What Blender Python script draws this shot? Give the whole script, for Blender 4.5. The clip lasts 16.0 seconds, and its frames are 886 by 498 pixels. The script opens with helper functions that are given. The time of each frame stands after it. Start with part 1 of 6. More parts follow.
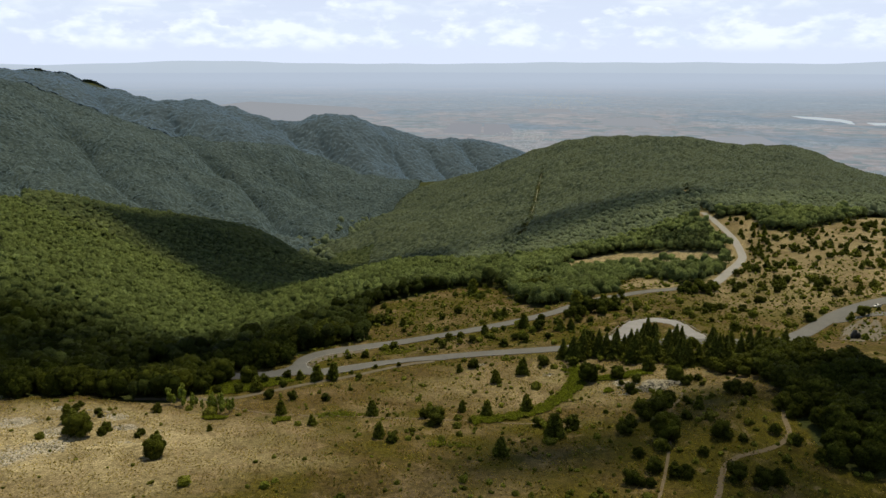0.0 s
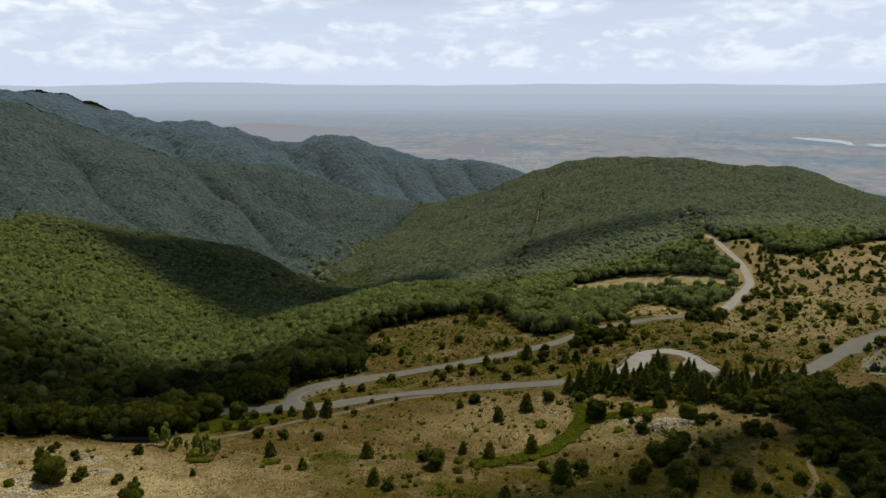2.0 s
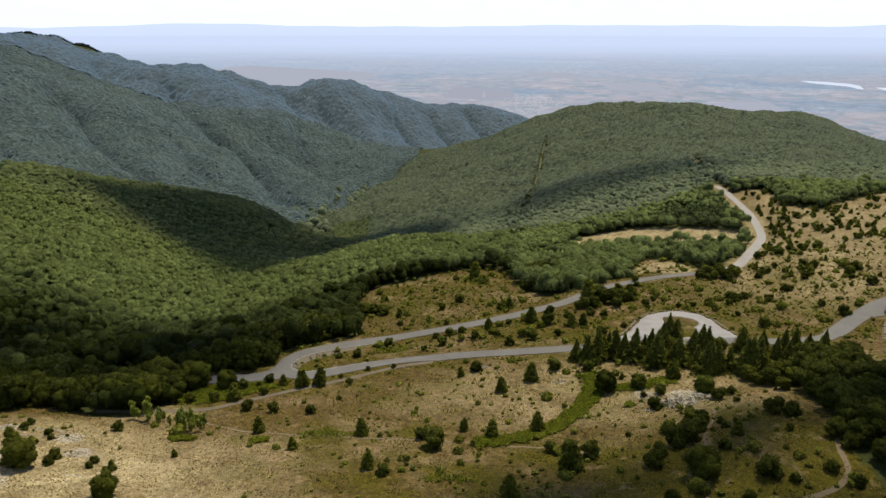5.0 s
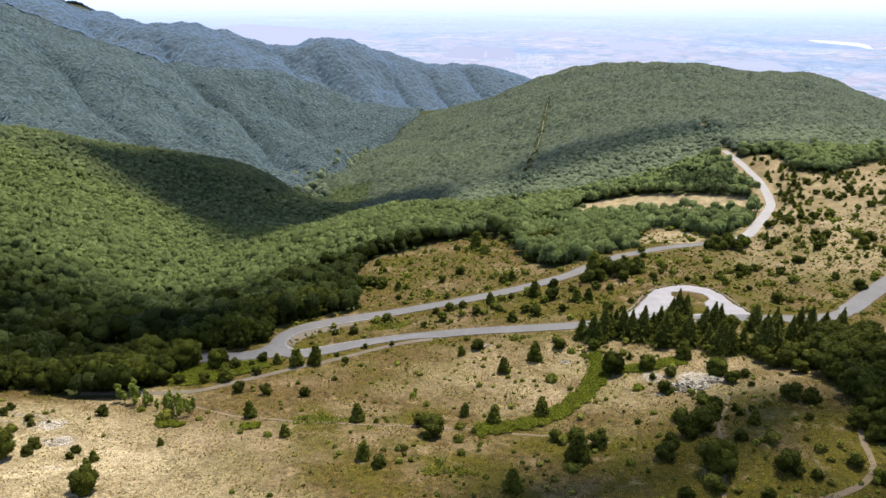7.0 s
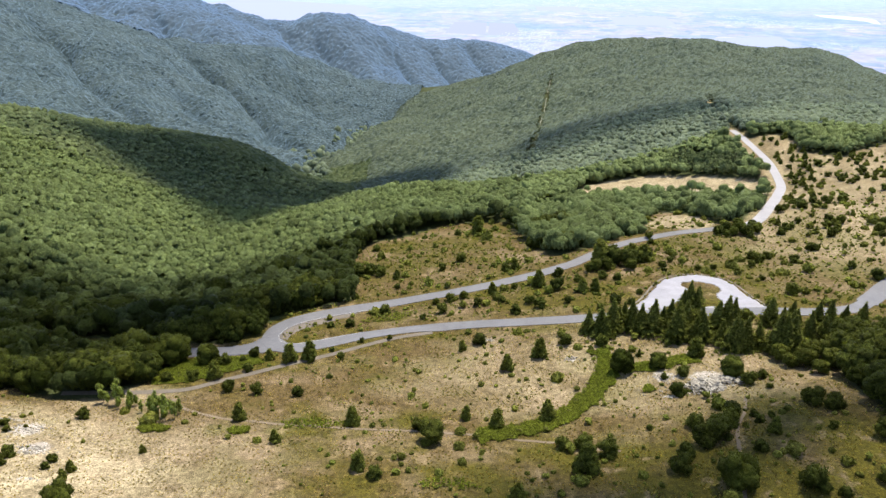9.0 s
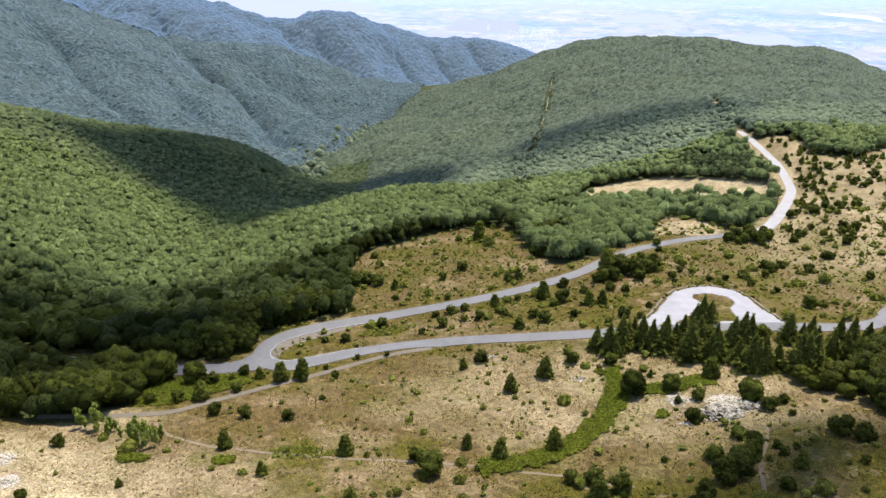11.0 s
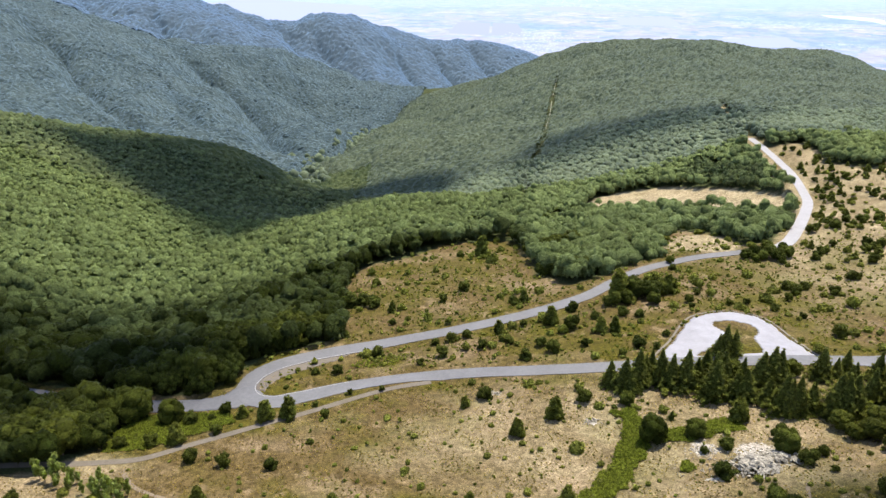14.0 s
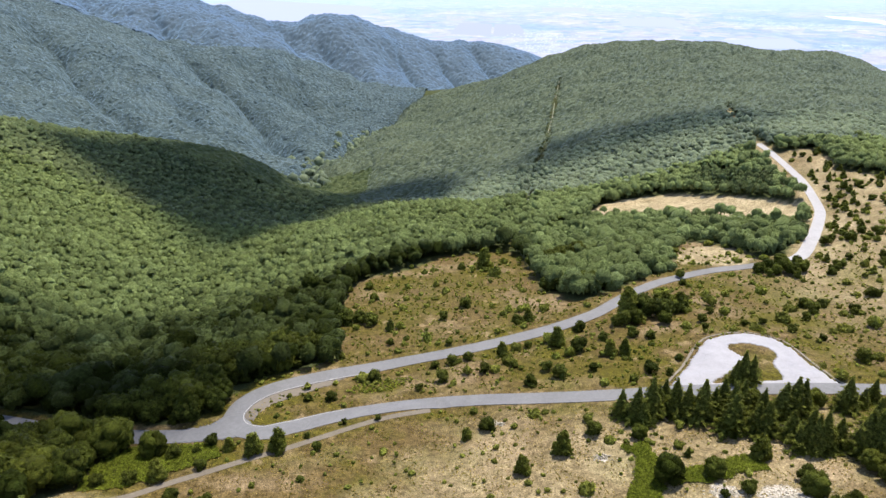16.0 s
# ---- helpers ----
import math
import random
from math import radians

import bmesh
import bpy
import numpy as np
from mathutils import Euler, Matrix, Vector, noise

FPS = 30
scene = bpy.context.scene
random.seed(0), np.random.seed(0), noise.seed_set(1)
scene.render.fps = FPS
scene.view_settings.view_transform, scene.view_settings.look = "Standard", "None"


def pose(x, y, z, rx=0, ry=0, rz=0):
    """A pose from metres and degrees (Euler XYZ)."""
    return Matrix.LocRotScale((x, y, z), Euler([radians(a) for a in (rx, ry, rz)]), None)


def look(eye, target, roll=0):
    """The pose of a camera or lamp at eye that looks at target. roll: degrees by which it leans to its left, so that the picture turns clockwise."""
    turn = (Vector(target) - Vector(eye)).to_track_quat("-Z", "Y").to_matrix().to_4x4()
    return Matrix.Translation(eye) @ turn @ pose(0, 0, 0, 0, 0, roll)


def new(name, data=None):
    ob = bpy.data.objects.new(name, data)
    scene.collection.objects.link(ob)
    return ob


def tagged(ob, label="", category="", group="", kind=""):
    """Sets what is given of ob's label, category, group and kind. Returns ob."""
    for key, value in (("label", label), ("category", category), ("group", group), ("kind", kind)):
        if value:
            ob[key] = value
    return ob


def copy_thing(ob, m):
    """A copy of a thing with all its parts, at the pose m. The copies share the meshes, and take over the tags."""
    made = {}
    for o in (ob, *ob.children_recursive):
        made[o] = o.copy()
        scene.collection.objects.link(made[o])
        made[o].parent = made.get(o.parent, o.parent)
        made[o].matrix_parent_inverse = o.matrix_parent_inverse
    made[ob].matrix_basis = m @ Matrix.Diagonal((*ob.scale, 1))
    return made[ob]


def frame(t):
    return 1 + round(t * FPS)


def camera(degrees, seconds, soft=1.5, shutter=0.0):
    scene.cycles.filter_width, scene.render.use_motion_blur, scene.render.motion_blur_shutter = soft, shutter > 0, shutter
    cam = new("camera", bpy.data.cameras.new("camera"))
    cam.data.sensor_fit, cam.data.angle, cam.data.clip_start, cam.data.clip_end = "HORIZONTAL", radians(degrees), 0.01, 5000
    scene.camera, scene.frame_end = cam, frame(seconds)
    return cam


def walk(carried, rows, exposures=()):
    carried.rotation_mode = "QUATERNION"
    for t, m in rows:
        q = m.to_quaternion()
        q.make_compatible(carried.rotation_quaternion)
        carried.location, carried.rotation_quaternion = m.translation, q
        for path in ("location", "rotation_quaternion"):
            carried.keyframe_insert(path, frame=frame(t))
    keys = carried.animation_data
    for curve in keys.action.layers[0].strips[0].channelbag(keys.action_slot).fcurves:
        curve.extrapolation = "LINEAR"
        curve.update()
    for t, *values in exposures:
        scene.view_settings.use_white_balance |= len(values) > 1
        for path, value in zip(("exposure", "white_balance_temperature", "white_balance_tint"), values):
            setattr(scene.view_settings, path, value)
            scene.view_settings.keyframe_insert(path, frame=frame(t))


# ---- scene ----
cam = camera(65.0, 16.0)
# seconds, x, y, z, yaw, pitch, roll
PATH = [
    (0.0, 0.44, 1.04, 129.6, 0.12, -14.98, -0.05),
    (0.5, 0.48, 4.45, 129.58, 0.12, -14.74, -0.05),
    (1.0, 0.52, 7.85, 129.61, 0.13, -14.23, -0.05),
    (1.5, 0.56, 11.25, 129.67, 0.13, -13.38, -0.05),
    (2.0, 0.61, 14.64, 129.77, 0.14, -13.32, -0.05),
    (2.5, 0.65, 18.03, 129.89, 0.15, -13.75, -0.05),
    (3.0, 0.7, 21.42, 130.02, 0.16, -15.32, -0.05),
    (3.5, 0.75, 24.81, 130.15, 0.17, -16.74, -0.05),
    (4.0, 0.8, 28.2, 130.28, 0.18, -16.95, -0.05),
    (6.5, 1.06, 45.18, 130.7, 0.25, -20.25, -0.05),
    (7.0, 1.12, 48.6, 130.71, 0.27, -20.97, -0.05),
    (7.5, 1.17, 52.02, 130.7, 0.29, -21.73, -0.05),
    (8.0, 1.23, 55.45, 130.66, 0.31, -22.41, -0.05),
    (10.5, 1.54, 72.75, 130.12, 0.42, -23.0, -0.05),
    (11.0, 1.61, 76.25, 129.96, 0.44, -23.03, -0.05),
    (11.5, 1.67, 79.77, 129.81, 0.47, -23.07, -0.05),
    (12.0, 1.74, 83.3, 129.66, 0.5, -23.07, -0.05),
    (12.5, 1.81, 86.85, 129.53, 0.52, -23.02, -0.05),
    (13.0, 1.88, 90.42, 129.42, 0.55, -22.96, -0.05),
    (13.5, 1.95, 94.01, 129.34, 0.58, -22.92, -0.05),
    (14.0, 2.03, 97.62, 129.31, 0.61, -22.87, -0.05),
    (14.5, 2.1, 101.25, 129.32, 0.65, -22.82, -0.05),
    (15.0, 2.18, 104.9, 129.41, 0.68, -22.79, -0.05),
    (15.5, 2.25, 108.58, 129.58, 0.71, -22.8, -0.05),
    (16.0, 2.33, 112.28, 129.84, 0.75, -22.83, -0.05),
]
# seconds, stops, kelvin, tint
EXPOSURES = [(0.0, -0.58, 8750.0, -2.5), (1.0, -0.6, 8750.0, -2.5), (1.6, -0.7, 8750.0, -2.5), (2.5, -0.76, 8750.0, -2.5), (3.0, -0.7, 8750.0, -2.5), (3.5, -0.55, 8650.0, -2.0), (4.1, -0.41, 8450.0, -0.5), (5.2, -0.08, 7850.0, 4.0), (6.4, 0.4, 7100.0, 8.5), (7.5, 0.68, 6750.0, 9.5), (10.5, 0.83, 6500.0, 10.5), (16.0, 0.85, 6500.0, 10.5)]
walk(cam, [(t, pose(x, y, z, 90 + pitch, roll, yaw)) for t, x, y, z, yaw, pitch, roll in PATH], EXPOSURES)

# ================= sky and sun =================
SUN_FROM = Vector((0.24, 0.36, 1.0)).normalized()
world = bpy.data.worlds.new("sky")
scene.world = world
world.use_nodes = True
wt = world.node_tree
wt.nodes.clear()


def node(tree, kind, links=()):
    """A node; links: (socket of this node, value or output of another)."""
    n = tree.nodes.new(kind)
    for socket, source in links:
        if isinstance(source, bpy.types.NodeSocket):
            tree.links.new(source, n.inputs[socket])
        else:
            n.inputs[socket].default_value = source
    return n


def ramp(tree, factor, stops):
    """A colour ramp over (place, colour) stops."""
    n = tree.nodes.new("ShaderNodeValToRGB")
    tree.links.new(factor, n.inputs[0])
    e = n.color_ramp.elements
    while len(e) < len(stops):
        e.new(0.5)
    for el, (at, c) in zip(e, stops):
        el.position = at
        el.color = (c, c, c, 1) if isinstance(c, (int, float)) else (*c, 1)
    return n.outputs[0]


def maths(tree, op, a, b=0.0, clamp=False):
    n = node(tree, "ShaderNodeMath", [(0, a), (1, b)])
    n.operation, n.use_clamp = op, clamp
    return n.outputs[0]


def blend(tree, factor, a, b, how="MIX"):
    """Two colours mixed by a factor."""
    n = tree.nodes.new("ShaderNodeMix")
    n.data_type, n.blend_type = "RGBA", how
    for i, v in ((0, factor), (6, a), (7, b)):
        if isinstance(v, bpy.types.NodeSocket):
            tree.links.new(v, n.inputs[i])
        else:
            n.inputs[i].default_value = v if isinstance(v, (int, float)) else (*v, 1)
    return n.outputs[2]


def sky_nodes():
    sky = node(wt, "ShaderNodeTexSky")
    sky.sky_type, sky.sun_disc, sky.altitude, sky.air_density, sky.dust_density = "NISHITA", False, 1500.0, 1.0, 2.0
    sky.sun_elevation, sky.sun_rotation = math.asin(SUN_FROM.z), math.atan2(SUN_FROM.x, SUN_FROM.y)
    way = node(wt, "ShaderNodeTexCoord").outputs["Generated"]
    parts = node(wt, "ShaderNodeSeparateXYZ", [(0, way)])
    up = parts.outputs[2]
    lift = maths(wt, "MAXIMUM", maths(wt, "ADD", up, 0.045), 0.012)
    flat = node(wt, "ShaderNodeCombineXYZ", [(0, maths(wt, "DIVIDE", parts.outputs[0], lift)), (1, maths(wt, "DIVIDE", parts.outputs[1], lift)), (2, 0.0)])
    big = node(wt, "ShaderNodeTexNoise", [("Vector", flat.outputs[0]), ("Scale", 0.42), ("Detail", 8.0), ("Roughness", 0.56)])
    cover = ramp(wt, big.outputs[0], [(0.46, 0), (0.58, 0.9)])
    # a row of heaped clouds low over the far hills
    row = node(wt, "ShaderNodeMapping", [("Vector", way), ("Scale", (15.0, 15.0, 34.0))])
    heap = node(wt, "ShaderNodeTexNoise", [("Vector", row.outputs[0]), ("Scale", 1.0), ("Detail", 9.0), ("Roughness", 0.58)])
    swell = maths(wt, "SUBTRACT", heap.outputs[0], maths(wt, "MULTIPLY", maths(wt, "ABSOLUTE", maths(wt, "SUBTRACT", up, 0.036)), 5.0))
    band = maths(wt, "MULTIPLY", ramp(wt, swell, [(0.36, 0), (0.46, 1)]), ramp(wt, up, [(0.014, 0), (0.026, 1)]))
    cover = maths(wt, "MAXIMUM", maths(wt, "MULTIPLY", cover, ramp(wt, up, [(0.05, 0), (0.09, 1), (0.15, 0.9), (0.3, 0.3)])), maths(wt, "MULTIPLY", band, 0.62))
    shade = node(wt, "ShaderNodeTexNoise", [("Vector", row.outputs[0]), ("Scale", 1.7), ("Detail", 6.0)])
    cloud = blend(wt, ramp(wt, shade.outputs[0], [(0.42, 0), (0.6, 1)]), (10.2, 12.5, 19.6), (14.4, 16.6, 24.0))
    air = blend(wt, ramp(wt, up, [(0.0, 0.95), (0.1, 0.85), (0.16, 0.15), (0.3, 0.0)]), sky.outputs[0], (10.4, 12.6, 21.0))
    colour = blend(wt, cover, air, cloud)
    back = node(wt, "ShaderNodeBackground", [("Color", colour), ("Strength", 0.1)])
    node(wt, "ShaderNodeOutputWorld", [("Surface", back.outputs[0])])


sky_nodes()
sun = new("sun", bpy.data.lights.new("sun", "SUN"))
sun.data.energy, sun.data.angle, sun.data.color = 4.8, radians(1.5), (1.0, 0.91, 0.77)
sun.matrix_world = look(SUN_FROM * 1000, (0, 0, 0))
# ================= materials =================


def material(name):
    m = bpy.data.materials.new(name)
    m.use_nodes = True
    t = m.node_tree
    t.nodes.clear()
    return m, t


def finish(t, shader):
    node(t, "ShaderNodeOutputMaterial", [("Surface", shader)])


def place(t):
    return node(t, "ShaderNodeNewGeometry").outputs["Position"]


def layer(t, name):
    """A quantity laid over a mesh."""
    n = node(t, "ShaderNodeAttribute")
    n.attribute_name = name
    return n.outputs["Fac"]


def cells(t, where, scale, uneven, edges=False, square=False):
    n = node(t, "ShaderNodeTexVoronoi", [("Vector", where), ("Scale", scale)])
    if edges:
        n.feature = "DISTANCE_TO_EDGE"
    elif square:
        n.distance = "CHEBYCHEV"
    n.inputs["Randomness"].default_value = uneven
    return n.outputs["Distance" if edges else "Color"]


def noise_at(t, where, scale, detail=4.0, rough=0.55):
    return node(t, "ShaderNodeTexNoise", [("Vector", where), ("Scale", scale), ("Detail", detail), ("Roughness", rough)]).outputs[0]


def bumped(t, height, depth, reach=1.0):
    return node(t, "ShaderNodeBump", [("Height", height), ("Strength", depth), ("Distance", reach)]).outputs[0]


def principled(t, colour, rough, normal=None, **more):
    links = [("Base Color", colour), ("Roughness", rough)] + ([("Normal", normal)] if normal is not None else [])
    n = node(t, "ShaderNodeBsdfPrincipled", links)
    for key, value in more.items():
        n.inputs[key.replace("_", " ")].default_value = value
    return n.outputs[0]


def leafy(name, dark, light, warm, see_through=0.3, sheen=0.0, attribute=True, soft=False, calm=False, haze_tint=(0.45, 0.76, 0.95)):
    """Foliage: greens that differ from tree to tree and leaf to leaf."""
    m, t = material(name)
    if attribute:
        each = layer(t, "tint")
    else:
        each = node(t, "ShaderNodeObjectInfo").outputs["Random"]
    leaf = node(t, "ShaderNodeNewGeometry").outputs["Random Per Island"]
    where = place(t)
    patch = noise_at(t, where, 0.012, 3.0)
    fine = maths(t, "ADD", maths(t, "MULTIPLY", noise_at(t, where, 1.1, 3.0, 0.7), 0.5), maths(t, "MULTIPLY", noise_at(t, where, 3.6, 3.0, 0.8), 0.5))
    c = blend(t, each, dark, light)
    turned = ramp(t, patch, [(0.4, 0), (0.66, 0.6)])
    if calm and attribute:
        turned = maths(t, "MULTIPLY", turned, each)
    c = blend(t, turned, c, warm)
    c = blend(t, 1.0, c, ramp(t, leaf, [(0.0, 0.72), (1.0, 1.3)]), "MULTIPLY")
    c = blend(t, 1.0, c, ramp(t, fine, [(0.4, 0.82), (0.5, 1.0), (0.6, 1.2)] if soft else [(0.4, 0.62), (0.5, 0.97), (0.6, 1.4)] if calm else [(0.4, 0.4), (0.5, 0.95), (0.6, 1.75)]), "MULTIPLY")
    normal = bumped(t, maths(t, "ADD", noise_at(t, where, 1.3, 3.0, 0.7), noise_at(t, where, 4.5, 3.0, 0.8)), 0.5 if soft else 1.0, 0.6)
    # tinted sheen stands in for haze on the farther woods
    solid = principled(t, c, 0.62, normal, Specular_IOR_Level=0.04, Sheen_Weight=sheen, Sheen_Roughness=0.6, Sheen_Tint=(*haze_tint, 1.0))
    thin = node(t, "ShaderNodeBsdfTranslucent", [("Color", blend(t, 1.0, c, (1.5, 1.5, 0.7), "MULTIPLY"))]).outputs[0]
    finish(t, node(t, "ShaderNodeMixShader", [(0, see_through), (1, solid), (2, thin)]).outputs[0])
    return m


def meadow_material():
    m, t = material("dry_meadow")
    where = place(t)
    wide, mid = noise_at(t, where, 0.018, 4.0, 0.6), noise_at(t, where, 0.085, 5.0, 0.62)
    tuft, fine = noise_at(t, where, 0.55, 4.0, 0.7), noise_at(t, where, 2.3, 3.0, 0.75)
    straw = blend(t, ramp(t, tuft, [(0.35, 0), (0.65, 1)]), (0.042, 0.029, 0.009), (0.134, 0.096, 0.038))
    pink = blend(t, ramp(t, tuft, [(0.3, 0), (0.62, 1)]), (0.1, 0.073, 0.038), (0.238, 0.18, 0.11))
    straw = blend(t, ramp(t, noise_at(t, where, 0.03, 5.0, 0.65), [(0.5, 0), (0.6, 0.75)]), straw, pink)
    green = blend(t, ramp(t, tuft, [(0.35, 0), (0.7, 1)]), (0.037, 0.034, 0.005), (0.108, 0.093, 0.013))
    lush_shade = layer(t, "lush_shade")
    amount = maths(t, "ADD", maths(t, "MULTIPLY", maths(t, "SUBTRACT", lush_shade, layer(t, "parched")), 0.75), ramp(t, maths(t, "ADD", maths(t, "MULTIPLY", wide, 0.5), maths(t, "MULTIPLY", mid, 0.5)), [(0.46, 0.0), (0.57, 0.8)]), True)
    c = blend(t, amount, straw, green)
    bleached = blend(t, ramp(t, tuft, [(0.35, 0), (0.65, 1)]), (0.26, 0.214, 0.126), (0.51, 0.437, 0.285))
    c = blend(t, maths(t, "MULTIPLY", layer(t, "parched"), ramp(t, mid, [(0.35, 0.45), (0.6, 1.0)])), c, bleached)
    bare = layer(t, "stony")
    earth = blend(t, fine, (0.19, 0.138, 0.075), (0.31, 0.235, 0.145))
    c = blend(t, ramp(t, noise_at(t, where, 0.14, 4.0, 0.6), [(0.6, 0), (0.68, 0.55)]), c, earth)
    stone = blend(t, ramp(t, fine, [(0.4, 0), (0.6, 1)]), (0.3, 0.27, 0.22), (0.42, 0.4, 0.37))
    rocky = ramp(t, maths(t, "ADD", maths(t, "MULTIPLY", bare, 0.55), maths(t, "MULTIPLY", noise_at(t, where, 0.4, 5.0, 0.7), 0.6)), [(0.66, 0), (0.76, 0.8)])
    c = blend(t, rocky, c, stone)
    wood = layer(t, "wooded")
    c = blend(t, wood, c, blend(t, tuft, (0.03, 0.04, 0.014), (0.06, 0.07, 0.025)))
    c = blend(t, 1.0, c, ramp(t, fine, [(0.32, 0.38), (0.5, 0.93), (0.62, 1.4), (0.75, 2.0)]), "MULTIPLY")
    normal = bumped(t, maths(t, "ADD", maths(t, "MULTIPLY", tuft, 0.6), maths(t, "MULTIPLY", fine, 0.3)), 0.8, 0.6)
    finish(t, principled(t, c, 0.92, normal, Specular_IOR_Level=0.1))
    return m


def surface_material(name, dark, light, rough, scale=1.0, patchy=0.3, relief=0.2):
    """Asphalt, gravel, soil: two scales of speckle and worn patches."""
    m, t = material(name)
    where = place(t)
    grain, mid, wide = noise_at(t, where, 6.0 * scale, 3.0, 0.8), noise_at(t, where, 0.9 * scale, 4.0, 0.65), noise_at(t, where, 0.12 * scale, 4.0, 0.6)
    f = maths(t, "ADD", maths(t, "MULTIPLY", grain, 0.3), maths(t, "ADD", maths(t, "MULTIPLY", mid, 0.35), maths(t, "MULTIPLY", wide, 0.35)))
    c = blend(t, ramp(t, f, [(0.36, 0), (0.64, 1)]), dark, light)
    crack = ramp(t, cells(t, where, 0.16 * scale, 1.0, True), [(0.0, 1), (0.012, 0)])
    c = blend(t, maths(t, "MULTIPLY", crack, patchy), c, [v * 0.5 for v in dark])
    finish(t, principled(t, c, rough, bumped(t, grain, relief, 0.05)))
    return m


def rock_material():
    m, t = material("grey_rock")
    where = place(t)
    a, b = noise_at(t, where, 0.5, 5.0, 0.7), noise_at(t, where, 3.0, 4.0, 0.7)
    c = blend(t, ramp(t, a, [(0.35, 0), (0.65, 1)]), (0.12, 0.108, 0.085), (0.4, 0.37, 0.3))
    c = blend(t, ramp(t, b, [(0.55, 0), (0.7, 0.5)]), c, (0.25, 0.24, 0.15))
    finish(t, principled(t, c, 0.85, bumped(t, b, 0.7, 0.3)))
    return m


def plain_material():
    """Far fields, haze put into their glowing colour; a backdrop."""
    m, t = material("far_plain")
    uv_node = node(t, "ShaderNodeUVMap")
    uv_node.uv_map = "plain"
    uv = uv_node.outputs[0]
    turn = node(t, "ShaderNodeMapping", [("Vector", uv), ("Rotation", (0, 0, 0.5)), ("Scale", (1.0, 1.0, 1.0))]).outputs[0]
    kind = node(t, "ShaderNodeSeparateColor", [(0, cells(t, turn, 1.25, 0.85, False, True))])
    small = node(t, "ShaderNodeSeparateColor", [(0, cells(t, turn, 3.8, 0.9, False, True))])
    which = maths(t, "ADD", maths(t, "MULTIPLY", kind.outputs[0], 0.6), maths(t, "MULTIPLY", small.outputs[0], 0.4))
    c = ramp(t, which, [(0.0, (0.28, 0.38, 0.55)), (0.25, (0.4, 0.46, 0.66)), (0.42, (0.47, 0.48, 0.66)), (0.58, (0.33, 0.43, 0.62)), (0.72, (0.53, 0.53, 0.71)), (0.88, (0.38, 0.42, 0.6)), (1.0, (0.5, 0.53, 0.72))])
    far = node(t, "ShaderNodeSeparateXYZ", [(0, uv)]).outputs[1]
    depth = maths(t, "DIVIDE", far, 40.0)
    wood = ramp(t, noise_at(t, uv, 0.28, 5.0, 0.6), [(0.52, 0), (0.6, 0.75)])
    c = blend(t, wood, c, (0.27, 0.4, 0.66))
    # a belt of woods, blued by painted haze, between the fields and the haze
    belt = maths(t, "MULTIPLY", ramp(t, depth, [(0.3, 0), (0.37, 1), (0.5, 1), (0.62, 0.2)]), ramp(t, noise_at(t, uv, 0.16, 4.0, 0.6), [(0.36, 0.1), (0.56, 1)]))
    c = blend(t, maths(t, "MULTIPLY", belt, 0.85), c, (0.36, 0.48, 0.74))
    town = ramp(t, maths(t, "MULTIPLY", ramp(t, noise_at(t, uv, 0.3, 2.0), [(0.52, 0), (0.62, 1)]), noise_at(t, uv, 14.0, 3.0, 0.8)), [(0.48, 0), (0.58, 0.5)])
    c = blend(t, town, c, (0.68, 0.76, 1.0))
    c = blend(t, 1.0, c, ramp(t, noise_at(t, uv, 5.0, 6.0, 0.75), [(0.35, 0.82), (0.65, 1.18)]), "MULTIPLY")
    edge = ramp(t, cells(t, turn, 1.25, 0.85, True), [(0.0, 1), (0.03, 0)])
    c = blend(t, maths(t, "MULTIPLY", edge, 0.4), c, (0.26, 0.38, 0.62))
    # haze put into the colour, thicker with distance
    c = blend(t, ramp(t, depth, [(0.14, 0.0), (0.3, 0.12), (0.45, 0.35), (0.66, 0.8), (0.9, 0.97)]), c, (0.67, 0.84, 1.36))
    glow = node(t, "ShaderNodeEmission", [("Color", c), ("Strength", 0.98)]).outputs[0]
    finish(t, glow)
    return m


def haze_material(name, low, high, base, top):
    # far air painted as plain emission: the surface glows and takes no light
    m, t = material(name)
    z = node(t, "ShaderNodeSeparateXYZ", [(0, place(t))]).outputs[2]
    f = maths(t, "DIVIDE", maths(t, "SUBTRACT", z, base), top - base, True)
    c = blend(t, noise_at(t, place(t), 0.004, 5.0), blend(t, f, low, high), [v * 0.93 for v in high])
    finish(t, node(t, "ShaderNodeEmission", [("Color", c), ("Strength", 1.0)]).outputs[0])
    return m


M_MEADOW = meadow_material()
M_ASPHALT = surface_material("worn_asphalt", (0.088, 0.09, 0.098), (0.142, 0.145, 0.155), 0.8)
M_PALE = surface_material("pale_paving", (0.2, 0.2, 0.222), (0.275, 0.275, 0.3), 0.8)
# paler copy of the asphalt: low-angle brightness put into its colour
M_PALE_ROAD = surface_material("bright_asphalt", (0.2, 0.2, 0.215), (0.29, 0.29, 0.305), 0.7)
M_LINE = surface_material("worn_road_paint", (0.18, 0.18, 0.19), (0.42, 0.42, 0.42), 0.7)
M_GRAVEL = surface_material("grey_gravel", (0.1, 0.088, 0.07), (0.18, 0.16, 0.135), 0.9, 1.5, 0.0, 0.5)
M_TRACK = surface_material("old_track_gravel", (0.085, 0.072, 0.054), (0.15, 0.13, 0.105), 0.9, 1.5, 0.0, 0.5)
M_SOIL = surface_material("trodden_soil", (0.11, 0.083, 0.05), (0.185, 0.146, 0.1), 0.95, 1.5, 0.0, 0.4)
